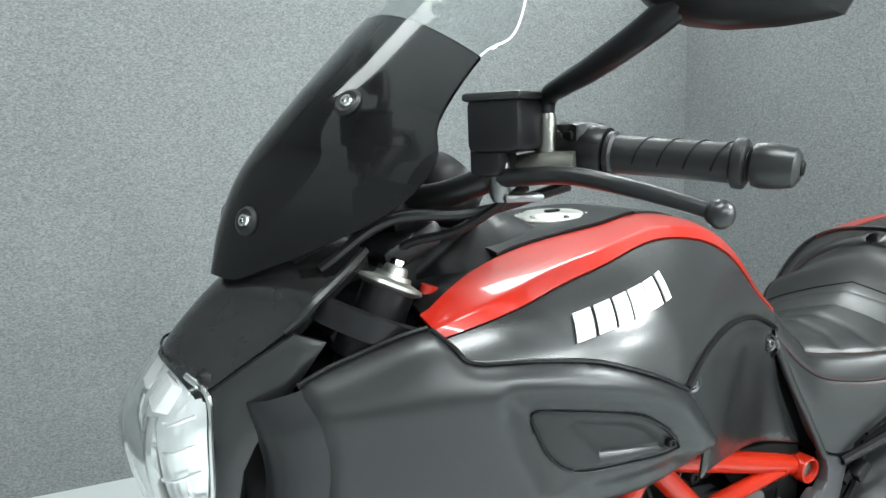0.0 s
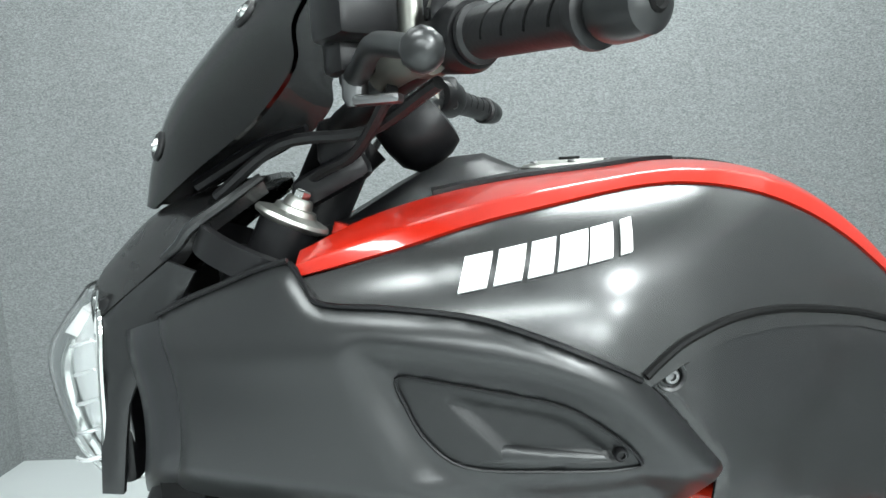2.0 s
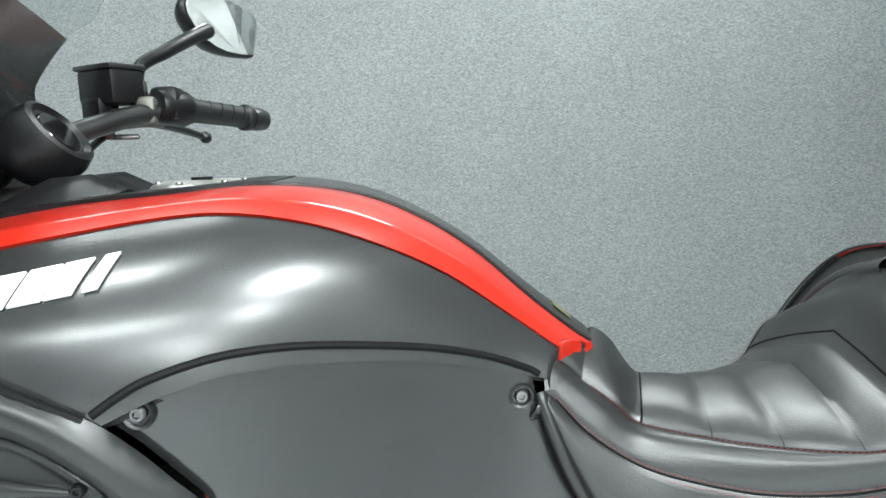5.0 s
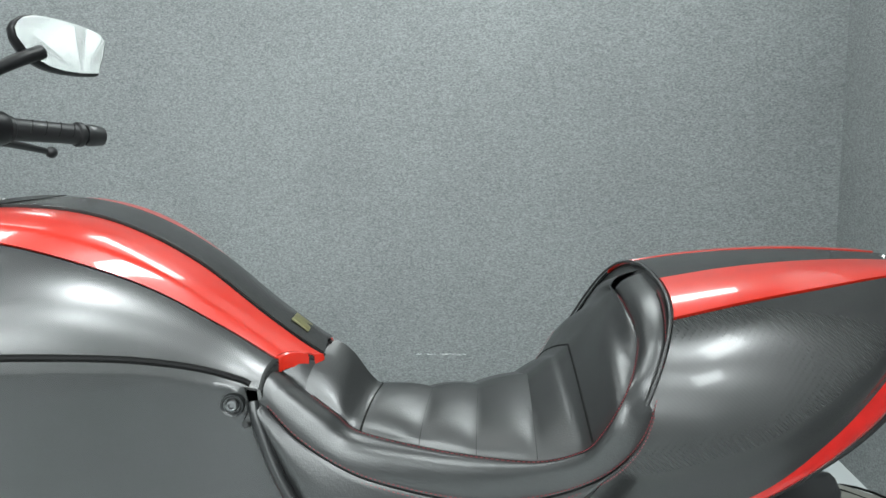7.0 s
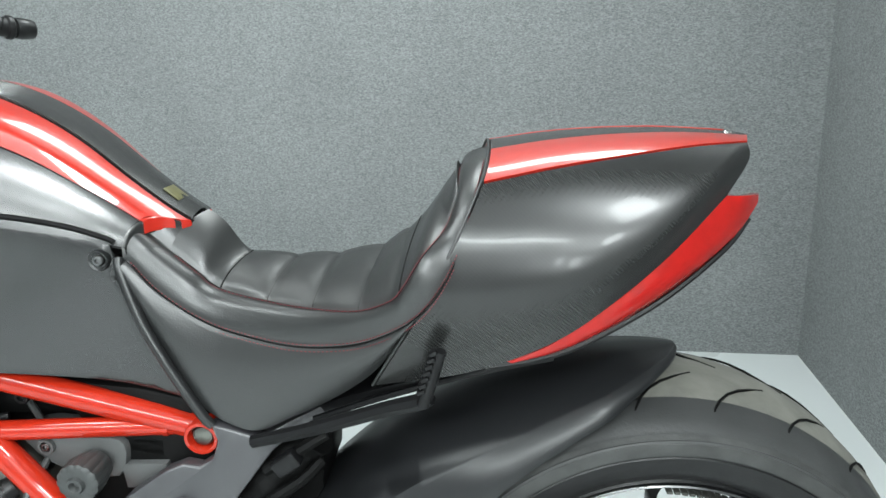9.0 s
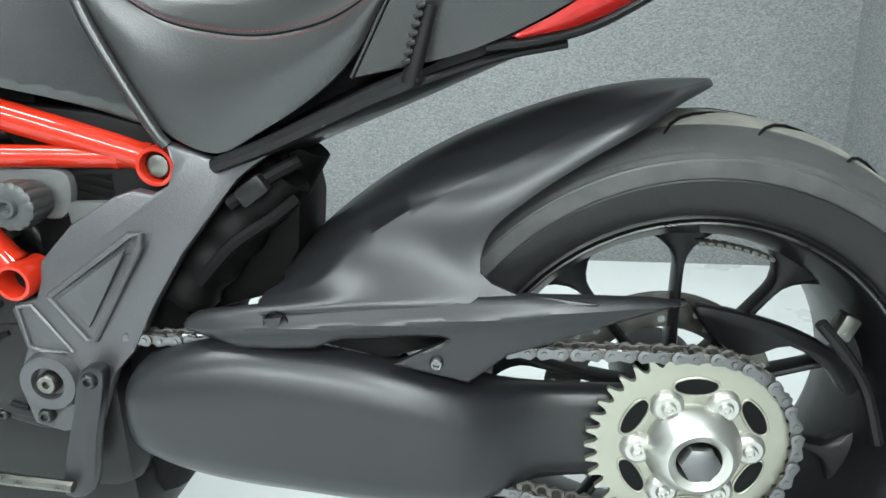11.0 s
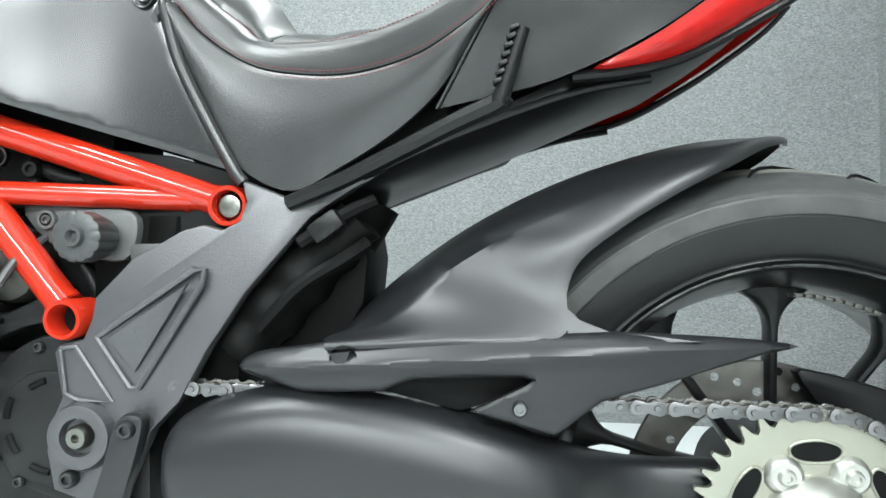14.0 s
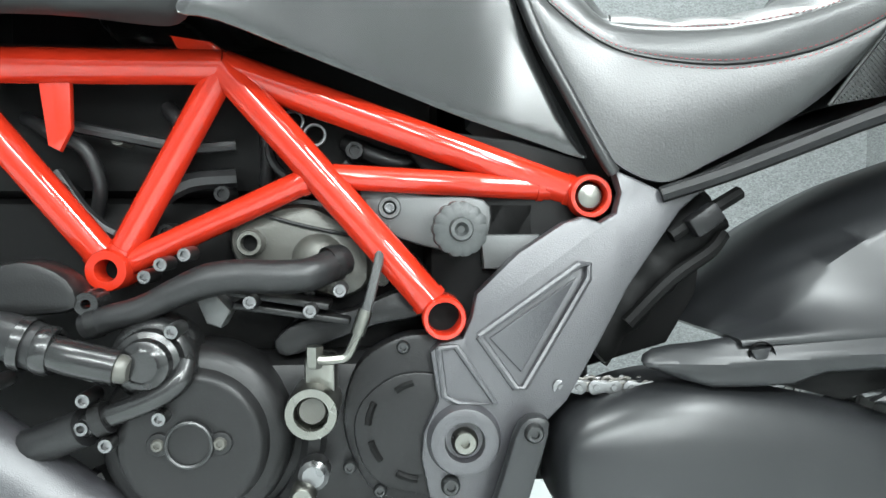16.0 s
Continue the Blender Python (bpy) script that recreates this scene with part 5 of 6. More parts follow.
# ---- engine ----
# Core blocks in near-black carry the shade behind the trellis in their colour
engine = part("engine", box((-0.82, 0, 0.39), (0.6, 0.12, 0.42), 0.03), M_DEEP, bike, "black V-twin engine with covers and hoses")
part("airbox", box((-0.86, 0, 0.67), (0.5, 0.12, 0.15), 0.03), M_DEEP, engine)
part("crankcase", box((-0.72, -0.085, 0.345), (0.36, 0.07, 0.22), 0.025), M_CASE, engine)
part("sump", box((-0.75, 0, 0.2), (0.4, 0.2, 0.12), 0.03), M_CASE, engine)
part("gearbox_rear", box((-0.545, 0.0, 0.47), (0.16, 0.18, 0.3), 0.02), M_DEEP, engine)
cover = part("generator_cover", revolve([(0, -0.019), (0.05, -0.021), (0.0555, -0.021), (0.058, -0.019), (0.062, -0.011), (0.068, -0.009), (0.074, -0.006), (0.0785, 0.002), (0.079, 0.04)], (-0.82, -0.14, 0.394), (0, 1, 0), 56), M_CASE, engine, "round matte black generator cover")
cap_bm = prism(circle_outline(-0.82, 0.396, 0.0195, 32), -0.1645, -0.155, 0.0015)
for dx in (-0.0245, 0.0245):
    prism(circle_outline(-0.82 + dx, 0.396, 0.0095, 20), -0.1635, -0.155, 0.0015, cap_bm)
    prism([(-0.82 + dx * 0.4, 0.388), (-0.82 + dx, 0.3885), (-0.82 + dx, 0.4035), (-0.82 + dx * 0.4, 0.404)], -0.163, -0.155, 0.0006, cap_bm)
part("inspection_cap", cap_bm, M_CASE, cover)
part("cap_rim", revolve([(0.0165, -0.0012), (0.018, -0.002), (0.0195, -0.0012), (0.0195, 0.002), (0.0165, 0.002)], (-0.82, -0.1645, 0.396), (0, 1, 0), 32, closed_profile=True), M_SATIN, cover)
for dx in (-0.0245, 0.0245):
    bolt(cover, -0.82 + dx, -0.1635, 0.396, 0.0055, M_CASE2)
scover = part("sprocket_cover", prism([tuple(p) for p in spline([(-0.57, 0.42), (-0.59, 0.465), (-0.624, 0.476), (-0.655, 0.472), (-0.688, 0.448), (-0.7, 0.4), (-0.685, 0.352), (-0.66, 0.33), (-0.6, 0.325)], 4, True)], -0.127, -0.1, 0.005), M_CASE, engine, "matte black front sprocket cover with slots")
part("cover_face", prism([tuple(p) for p in spline([(-0.59, 0.43), (-0.62, 0.442), (-0.655, 0.44), (-0.683, 0.418), (-0.69, 0.39), (-0.678, 0.355), (-0.65, 0.338), (-0.6, 0.34)], 4, True)], -0.131, -0.12, 0.0025), M_CASE, scover)
for a, r in ((114, 0.04), (164, 0.048), (206, 0.047), (252, 0.047)):
    pts = [(-0.63 + r * math.cos(math.radians(a + d)), -0.1312, 0.395 + r * math.sin(math.radians(a + d))) for d in (-12, -6, 0, 6, 12)]
    part("cover_slot", tube(pts, 0.0032, 6, n=1), M_DEEP, scover)
for x, z in ((-0.647, 0.465), (-0.694, 0.36), (-0.668, 0.338)):
    bolt(scover, x, -0.128, z, 0.006, M_SATIN)
part("case_beam", prism([tuple(p) for p in spline([(-0.76, 0.47), (-0.735, 0.488), (-0.69, 0.497), (-0.65, 0.513), (-0.628, 0.506), (-0.63, 0.49), (-0.67, 0.482), (-0.71, 0.468), (-0.75, 0.455)], 3, True)], -0.115, -0.09, 0.005), M_CASE, engine)
part("case_arc", revolve([(0.086, -0.012), (0.092, -0.016), (0.102, -0.014), (0.106, -0.004), (0.106, 0.02), (0.086, 0.02)], (-0.82, -0.122, 0.394), (0, 1, 0), 40, closed_profile=True, arc=(-5, 160)), M_CASE, engine)
for x, z, w in ((-0.752, 0.508, 0.085), (-0.742, 0.496, 0.1)):
    part("case_rib", box((x, -0.112, z), (w, 0.04, 0.006), 0.002, Matrix.Rotation(radians(9), 3, "Y")), M_CASE, engine)
part("terminal_box", prism([(-0.822, 0.508), (-0.807, 0.514), (-0.794, 0.499), (-0.802, 0.484), (-0.814, 0.488)], -0.128, -0.1, 0.002), M_CASTGREY, engine)
slave = part("clutch_slave", revolve([(0.0, -0.012), (0.0125, -0.012), (0.014, -0.026), (0.0205, -0.026), (0.0215, -0.022), (0.0215, 0.02), (0, 0.02)], (-0.7215, -0.15, 0.4215), (0, 1, 0), 36), M_ALU, engine, "silver clutch slave cylinder")
part("slave_piston", revolve([(0, -0.014), (0.0105, -0.016), (0.0125, -0.012)], (-0.7215, -0.15, 0.4215), (0, 1, 0), 24), M_CASE2, slave)
part("slave_body", box((-0.716, -0.143, 0.448), (0.026, 0.03, 0.034), 0.005), M_ALU, slave)
part("banjo", tube([(-0.72, -0.16, 0.462), (-0.706, -0.162, 0.4625), (-0.694, -0.162, 0.465), (-0.687, -0.162, 0.478), (-0.682, -0.16, 0.49)], 0.0042, 8), M_ALU, slave)
part("banjo_bolt", revolve([(0, -0.008), (0.006, -0.008), (0.0075, -0.005), (0.0075, 0.01), (0, 0.01)], (-0.72, -0.158, 0.463), (0, 0, 1), 6), M_ALU, slave)
part("ferrule", tube([(-0.685, -0.16, 0.482), (-0.678, -0.158, 0.502)], 0.006, 10, n=1), M_ALU, slave)
part("clutch_hose", tube([(-0.678, -0.158, 0.5), (-0.672, -0.15, 0.522), (-0.666, -0.13, 0.55), (-0.664, -0.085, 0.58), (-0.7, -0.06, 0.63)], 0.0042, 8), M_KNOB, slave)
for x, y, z, r, m in ((-0.73, -0.16, 0.351, 0.011, M_ALU), (-0.722, -0.15, 0.365, 0.013, M_STEEL)):
    part("linkage_nut", revolve([(0, -0.012), (r * 0.7, -0.012), (r, -0.008), (r, 0.01), (0, 0.01)], (x, y, z), (0, 1, 0), 12), m, engine)
hose = part("water_hose", tube([(-0.7, -0.112, 0.541), (-0.724, -0.14, 0.531), (-0.752, -0.145, 0.529), (-0.78, -0.146, 0.53), (-0.806, -0.148, 0.527), (-0.832, -0.15, 0.517), (-0.86, -0.151, 0.504), (-0.885, -0.15, 0.497), (-0.905, -0.145, 0.49)], lambda u: 0.0142 - 0.0032 * max(0.0, min(1.0, (u - 0.5) / 0.2)), 16), M_RUBBER, engine, "black rubber coolant hose")
for p, d, r in (((-0.708, -0.121, 0.538), (1, 0.8, 0.3), 0.015), ((-0.897, -0.147, 0.493), (1, 0, 0.3), 0.0115)):
    part("hose_clamp", revolve([(r - 0.001, -0.004), (r + 0.001, -0.004), (r + 0.001, 0.004), (r - 0.001, 0.004)], p, d, 20, closed_profile=True), M_CASE, hose)
pump = part("water_pump", revolve([(0, -0.026), (0.012, -0.026), (0.0145, -0.023), (0.019, -0.021), (0.021, -0.015), (0.0255, -0.013), (0.0275, -0.006), (0.0325, -0.003), (0.035, 0.004), (0.036, 0.03), (0, 0.03)], (-0.85, -0.154, 0.463), (0, 1, 0), 40), M_GLOSSCASE, engine, "glossy black water pump housing")
part("pump_neck", tube([(-0.925, -0.172, 0.4765), (-0.9, -0.18, 0.471), (-0.866, -0.181, 0.463)], 0.014, 18), M_GLOSSCASE, pump)
part("neck_plug", revolve([(0, 0.006), (0.0085, 0.006), (0.011, 0.003), (0.0115, -0.004), (0, -0.004)], (-0.864, -0.181, 0.4625), (1, 0, -0.2), 20), M_CASE2, pump)
part("neck_collar", revolve([(0.0145, -0.006), (0.0185, -0.006), (0.0195, -0.003), (0.0195, 0.003), (0.0185, 0.006), (0.0145, 0.006)], (-0.922, -0.172, 0.476), (1, 0, -0.2), 24, closed_profile=True), M_GLOSSCASE, pump)
part("pump_hose", tube([(-1.06, -0.13, 0.488), (-1.0, -0.15, 0.486), (-0.96, -0.163, 0.487), (-0.925, -0.171, 0.4765)], 0.0185, 16), M_RUBBER, pump)
part("hose_clamp", revolve([(0.0195, -0.004), (0.0215, -0.004), (0.0215, 0.004), (0.0195, 0.004)], (-0.94, -0.168, 0.481), (1, 0, -0.28), 24, closed_profile=True), M_GLOSSCASE, pump)
part("lower_pipe", tube([(-0.822, -0.158, 0.462), (-0.825, -0.165, 0.45), (-0.838, -0.168, 0.439), (-0.858, -0.168, 0.43), (-0.884, -0.165, 0.42), (-0.92, -0.158, 0.404)], 0.0095, 14), M_GLOSSCASE, pump)
part("pipe_collar", revolve([(0.0095, -0.005), (0.0135, -0.005), (0.0135, 0.005), (0.0095, 0.005)], (-0.886, -0.165, 0.419), (1, 0, 0.42), 20, closed_profile=True), M_CASE, pump)
part("lower_hose", tube([(-0.9, -0.162, 0.412), (-0.93, -0.154, 0.4), (-0.97, -0.14, 0.385)], 0.0155, 14), M_RUBBER, pump)
for x, z in ((-0.826, 0.548), (-0.845, 0.54), (-0.858, 0.53), (-0.829, 0.489), (-0.84, 0.42), (-0.881, 0.4), (-0.899, 0.414), (-0.897, 0.436), (-0.774, 0.508), (-0.7, 0.517), (-0.965, 0.45), (-0.725, 0.5)):
    part("case_bolt", revolve([(0, -0.008), (0.0028, -0.008), (0.0032, -0.012), (0.0054, -0.012), (0.0062, -0.009), (0.0062, 0.014), (0, 0.014)], (x, -0.162 if z < 0.5 else -0.135, z), (0, 1, 0), 12), M_STEEL, engine)
part("banjo_ring", revolve([(0.004, -0.012), (0.0095, -0.012), (0.011, -0.008), (0.011, 0.012), (0.004, 0.012)], (-0.902, -0.14, 0.509), (0, 1, 0), 24, closed_profile=True), M_GLOSSCASE, engine)
part("belly_pipe", tube([(-1.12, -0.1, 0.5), (-1.05, -0.13, 0.43), (-0.97, -0.145, 0.375), (-0.9, -0.14, 0.32), (-0.82, -0.12, 0.27)], 0.033, 18), M_PLATE, engine, "satin grey exhaust collector cover")
part("left_case_cover", prism([tuple(p) for p in spline([(-0.99, 0.53), (-0.95, 0.545), (-0.915, 0.53), (-0.91, 0.505), (-0.95, 0.5), (-1.0, 0.5)], 3, True)], -0.155, -0.12, 0.006), M_CASE, engine)
HEAD = [(-0.8, 0.568), (-0.774, 0.581), (-0.754, 0.589), (-0.729, 0.59), (-0.705, 0.579), (-0.682, 0.566), (-0.676, 0.521), (-0.7, 0.504), (-0.728, 0.51), (-0.77, 0.52), (-0.797, 0.54)]
head = part("cylinder_head", prism([tuple(p) for p in spline(HEAD, 3, True)], -0.1, -0.03, 0.012), M_CASE2, engine, "grey cast rear cylinder head")
part("head_dome", revolve([(0.0, -0.006), (0.014, -0.004), (0.024, 0.004), (0.028, 0.016), (0.028, 0.03)], (-0.722, -0.104, 0.54), (0, 1, 0), 32), M_CASE2, head)
part("head_seam", tube([(-0.768, -0.101, 0.58), (-0.736, -0.1015, 0.571), (-0.7, -0.102, 0.5635), (-0.686, -0.101, 0.561)], 0.0018, 8), M_CASE, head)
part("head_port", revolve([(0.0075, -0.02), (0.0105, -0.02), (0.012, -0.016), (0.012, 0.02), (0.0075, 0.02)], (-0.78, -0.096, 0.556), (0, 1, 0), 24, closed_profile=True), M_CASE2, head)
part("port_plug", revolve([(0, -0.004), (0.0076, -0.004), (0.0076, 0.01), (0, 0.01)], (-0.78, -0.1, 0.556), (0, 1, 0), 20), M_DEEP, head)
part("cam_cover", prism([tuple(p) for p in spline([(-0.685, 0.602), (-0.62, 0.598), (-0.572, 0.594), (-0.566, 0.57), (-0.58, 0.545), (-0.62, 0.55), (-0.66, 0.565)], 3, True)], -0.1, -0.05, 0.004), M_CASTGREY, head, "light grey cast cover behind the oil filler")
part("cover_boss", revolve([(0.0065, -0.004), (0.0095, -0.004), (0.0105, -0.001), (0.0105, 0.01), (0.0065, 0.01)], (-0.658, -0.1, 0.587), (0, 1, 0), 24, closed_profile=True), M_CASTGREY, head)
bolt(head, -0.658, -0.101, 0.587, 0.006, M_STEEL)
part("rear_block", prism([(-0.575, 0.562), (-0.52, 0.562), (-0.52, 0.53), (-0.572, 0.53)], -0.1, -0.06, 0.003), M_CASTGREY, head)
for x, z in ((-0.746, 0.666), (-0.726, 0.654)):
    part("clip_ring", revolve([(0.0085, -0.003), (0.0105, -0.003), (0.0105, 0.003), (0.0085, 0.003)], (x, -0.08, z), (0, 1, 0), 20, closed_profile=True), M_STEEL, head)
part("head_web", box((-0.545, -0.08, 0.575), (0.05, 0.02, 0.04), 0.006), M_CASE, head)


def oil_knob():
    bm = bmesh.new()
    n = 126
    ring = lambda r, w: [(-0.598 + (r + w * abs(math.cos(7 * 2 * math.pi * k / n)) ** 0.5) * math.cos(2 * math.pi * k / n), 0.568 + (r + w * abs(math.cos(7 * 2 * math.pi * k / n)) ** 0.5) * math.sin(2 * math.pi * k / n)) for k in range(n)]
    rows = [[Vector((x, y, z)) for x, z in ring(r, w)] for r, w, y in ((0.003, 0, -0.148), (0.006, 0, -0.1535), (0.009, 0, -0.1535), (0.0105, 0, -0.149), (0.0178, 0.0016, -0.149), (0.0215, 0.002, -0.146), (0.0222, 0.0022, -0.13), (0.02, 0, -0.11))]
    return grid_mesh(rows, closed=True, caps=True, bm=bm)


part("oil_filler_knob", oil_knob(), M_KNOB, engine, "scalloped black oil filler knob")
for pts, r in (([(-0.94, -0.13, 0.66), (-0.9, -0.135, 0.652), (-0.84, -0.13, 0.642), (-0.8, -0.12, 0.645)], 0.0055), ([(-0.9, -0.13, 0.56), (-0.87, -0.135, 0.59), (-0.84, -0.13, 0.61), (-0.8, -0.12, 0.615)], 0.009),
               ([(-0.77, -0.12, 0.66), (-0.765, -0.13, 0.63), (-0.745, -0.13, 0.612), (-0.72, -0.12, 0.61)], 0.0045), ([(-0.96, -0.12, 0.62), (-0.93, -0.125, 0.58), (-0.9, -0.125, 0.56), (-0.86, -0.11, 0.55)], 0.006),
               ([(-0.83, -0.11, 0.58), (-0.8, -0.12, 0.575), (-0.76, -0.12, 0.59), (-0.72, -0.11, 0.588)], 0.006), ([(-0.75, -0.125, 0.47), (-0.735, -0.135, 0.5), (-0.725, -0.13, 0.53)], 0.005)):
    part("engine_hose", tube([(x, y + 0.05, z) for x, y, z in pts], r, 8), M_RUBBER, engine)
for pts, r in (([(-0.99, -0.11, 0.67), (-0.96, -0.13, 0.655), (-0.93, -0.132, 0.64), (-0.92, -0.125, 0.61), (-0.93, -0.11, 0.58)], 0.0065), ([(-0.86, -0.12, 0.68), (-0.845, -0.13, 0.66), (-0.85, -0.13, 0.635), (-0.87, -0.12, 0.615), (-0.88, -0.1, 0.6)], 0.0075),
               ([(-0.79, -0.115, 0.69), (-0.775, -0.122, 0.665), (-0.77, -0.12, 0.64), (-0.775, -0.105, 0.61)], 0.007), ([(-0.7, -0.11, 0.65), (-0.68, -0.118, 0.64), (-0.65, -0.115, 0.63), (-0.62, -0.1, 0.635)], 0.0085),
               ([(-0.64, -0.12, 0.54), (-0.625, -0.125, 0.52), (-0.625, -0.12, 0.49)], 0.0065), ([(-0.56, -0.11, 0.6), (-0.54, -0.115, 0.57), (-0.535, -0.11, 0.54)], 0.008)):
    part("engine_hose", tube([(x, y + 0.05, z) for x, y, z in pts], r, 10), M_RUBBER, engine)
for x, z, r, m in ((-0.9, 0.65, 0.0075, M_CASE2), (-0.955, 0.6, 0.011, M_CASE), (-0.86, 0.565, 0.0085, M_CASE), (-0.69, 0.64, 0.009, M_CASE), (-0.665, 0.52, 0.0065, M_CASE2), (-0.68, 0.545, 0.0055, M_STEEL), (-0.745, 0.515, 0.006, M_CASE2), (-0.76, 0.5, 0.0055, M_CASE2), (-0.57, 0.615, 0.01, M_CASE), (-0.81, 0.6, 0.008, M_CASE)):
    part("union_nut", revolve([(0, -0.01), (r * 0.5, -0.01), (r * 0.55, -0.014), (r * 0.9, -0.014), (r, -0.011), (r, 0.02), (0, 0.02)], (x, -0.07, z), (0, 1, 0), 10), m, engine)
# Flat near-black backing between engine top and seat
part("dark_backing", prism([(-0.66, 0.665), (-0.54, 0.65), (-0.475, 0.632), (-0.46, 0.6), (-0.5, 0.585), (-0.62, 0.61)], -0.085, -0.06, 0.004), M_DEEP, engine)

# shock and wiring behind the bracket
shock = part("rear_shock", tube([(-0.46, -0.02, 0.44), (-0.4, -0.02, 0.53), (-0.35, -0.02, 0.61)], 0.035, 16), M_DEEP, bike)
boot = [Vector((-0.475, -0.075, 0.46)), Vector((-0.35, -0.075, 0.585))]
part("rubber_boot", grid_mesh(tube_rings([boot[0].lerp(boot[1], k / 30) for k in range(31)], lambda u: 0.034 + 0.0025 * math.sin(u * 26) - 0.008 * u, 16), closed=True, caps=True), M_DEEP, shock, "folded black rubber boot")
# Added near-black filler gives the shaded mass round the shock
part("dark_filler", prism([(-0.49, 0.42), (-0.38, 0.45), (-0.35, 0.5), (-0.345, 0.545), (-0.355, 0.61), (-0.45, 0.6)], -0.06, 0.06, 0.006), M_DEEP, shock)
for pts in ([(-0.44, -0.11, 0.48), (-0.4, -0.112, 0.52), (-0.36, -0.105, 0.545), (-0.34, -0.09, 0.56)], [(-0.4, -0.11, 0.56), (-0.36, -0.11, 0.585), (-0.33, -0.1, 0.6)]):
    part("wiring_hose", tube(pts, 0.007, 8), M_DEEP, shock)
part("connector", box((-0.372, -0.118, 0.575), (0.032, 0.018, 0.02), 0.004, Matrix.Rotation(radians(-35), 3, "Y")), M_BLACK, shock)

# ---- front end ----
def hood():
    centre = spline([(-1.316, 0.912), (-1.3, 0.935), (-1.249, 0.98), (-1.19, 1.0), (-1.135, 1.008)], 5)
    edge = spline([(-1.297, 0.066, 0.889), (-1.284, 0.072, 0.897), (-1.216, 0.1, 0.946), (-1.195, 0.106, 0.966), (-1.14, 0.092, 1.004)], 5)
    rows = []
    for c, e in zip(centre, edge):
        left = [Vector((c[0] + (e[0] - c[0]) * u ** 1.7, -e[1] * u, c[1] + (e[2] - c[1]) * u ** 2.2)) for u in (k / 7 for k in range(8))]
        left.append(left[-1] + Vector((0.004, 0.006, -0.012)))
        rows.append([Vector((p.x, -p.y, p.z)) for p in reversed(left[1:])] + left)
    return grid_mesh(rows, thick=0.005)


hood_part = part("headlight_hood", hood(), M_GLOSSCASE, bike, "satin black hood above the headlight")
both("hood_edge", lambda: tube([(-1.222, -0.0985, 0.943), (-1.207, -0.1035, 0.955), (-1.195, -0.107, 0.968), (-1.165, -0.101, 0.988), (-1.14, -0.093, 1.005)], lambda u: 0.0035 + 0.0015 * math.sin(u * 3.1), 8), M_SATIN, hood_part)
part("hood_slot", prism([(-1.262, 0.952), (-1.235, 0.975), (-1.225, 0.975), (-1.25, 0.952)], -0.05, -0.03, 0.001), M_DEEP, hood_part)
CHEEK = [(-1.286, 0.893), (-1.25, 0.919), (-1.216, 0.942), (-1.192, 0.934), (-1.204, 0.916), (-1.217, 0.898), (-1.238, 0.868), (-1.254, 0.845), (-1.266, 0.82), (-1.272, 0.79), (-1.28, 0.74), (-1.3, 0.74), (-1.297, 0.785), (-1.29, 0.84)]
both("headlight_cheek", lambda: shell(CHEEK, lambda x, z: -0.075 - 0.5 * max(0, x + 1.29) - 0.05 * max(0, 0.94 - z), 0.01, 0.008, 0.004, 0.008, 0), M_SATIN, bike, "satin black panel beside the headlight")


def lamp_shell(scale, front, n_z=16, n_a=24, back=-1.292):
    rows = []
    for k in range(n_z + 1):
        z = 0.735 + 0.18 * k / n_z
        fx = smooth_at(z, [(0.735, -1.318), (0.77, -1.338), (0.82, -1.351), (0.86, -1.354), (0.885, -1.338), (0.915, -1.312)]) + front
        w = smooth_at(z, [(0.735, 0.045), (0.78, 0.07), (0.83, 0.078), (0.87, 0.077), (0.895, 0.07), (0.915, 0.06)]) * scale
        row = []
        for j in range(n_a + 1):
            a = math.pi * (j / n_a - 0.5)
            row.append(Vector((back + (fx - back) * max(0, math.cos(a)) ** 0.75, w * math.sin(a), z)))
        rows.append(row)
    return rows


lens = part("headlight", grid_mesh(lamp_shell(1.0, 0.0), thick=0.003), M_LENS, bike, "clear headlight with silver reflector")
part("reflector", grid_mesh([[Vector((p.x + 0.012 + 0.006 * (j % 4 == 0), p.y * 0.93, p.z)) for j, p in enumerate(row)] for row in lamp_shell(0.96, 0.008)], thick=0.003), M_REFLECT, lens)
part("headlight_back", box((-1.283, 0, 0.825), (0.02, 0.14, 0.17), 0.008), M_BLACK, lens)
for sign in (1, -1):
    for k in range(5):
        z = 0.76 + 0.026 * k
        part("reflector_step", tube([(-1.334 + 0.003 * k, sign * 0.046, z), (-1.318, sign * 0.064, z + 0.004), (-1.298, sign * 0.07, z + 0.01)], 0.002, 6), M_REFLECT, lens)
    part("light_guide", tube([(-1.315, sign * 0.03, 0.745), (-1.33, sign * 0.038, 0.79), (-1.335, sign * 0.042, 0.84), (-1.328, sign * 0.036, 0.868)], 0.006, 8), M_CHROME, lens)
for sign in (1, -1):
    part("upper_reflector", prism([(-1.312, 0.9), (-1.297, 0.889), (-1.318, 0.872), (-1.33, 0.878)], sign * 0.052, sign * 0.012, 0.003), M_WHITE, lens, "white upper reflector block")
    part("side_window", prism([(-1.294, 0.893), (-1.289, 0.86), (-1.296, 0.79), (-1.31, 0.79), (-1.312, 0.85), (-1.312, 0.876)], sign * 0.06, sign * 0.048, 0.002), M_REFLECT, lens)
part("bezel", tube([(-1.3, -0.072, 0.745), (-1.292, -0.079, 0.8), (-1.289, -0.08, 0.85), (-1.287, -0.076, 0.89), (-1.3, -0.05, 0.905)], 0.003, 8), M_CHROME, lens)


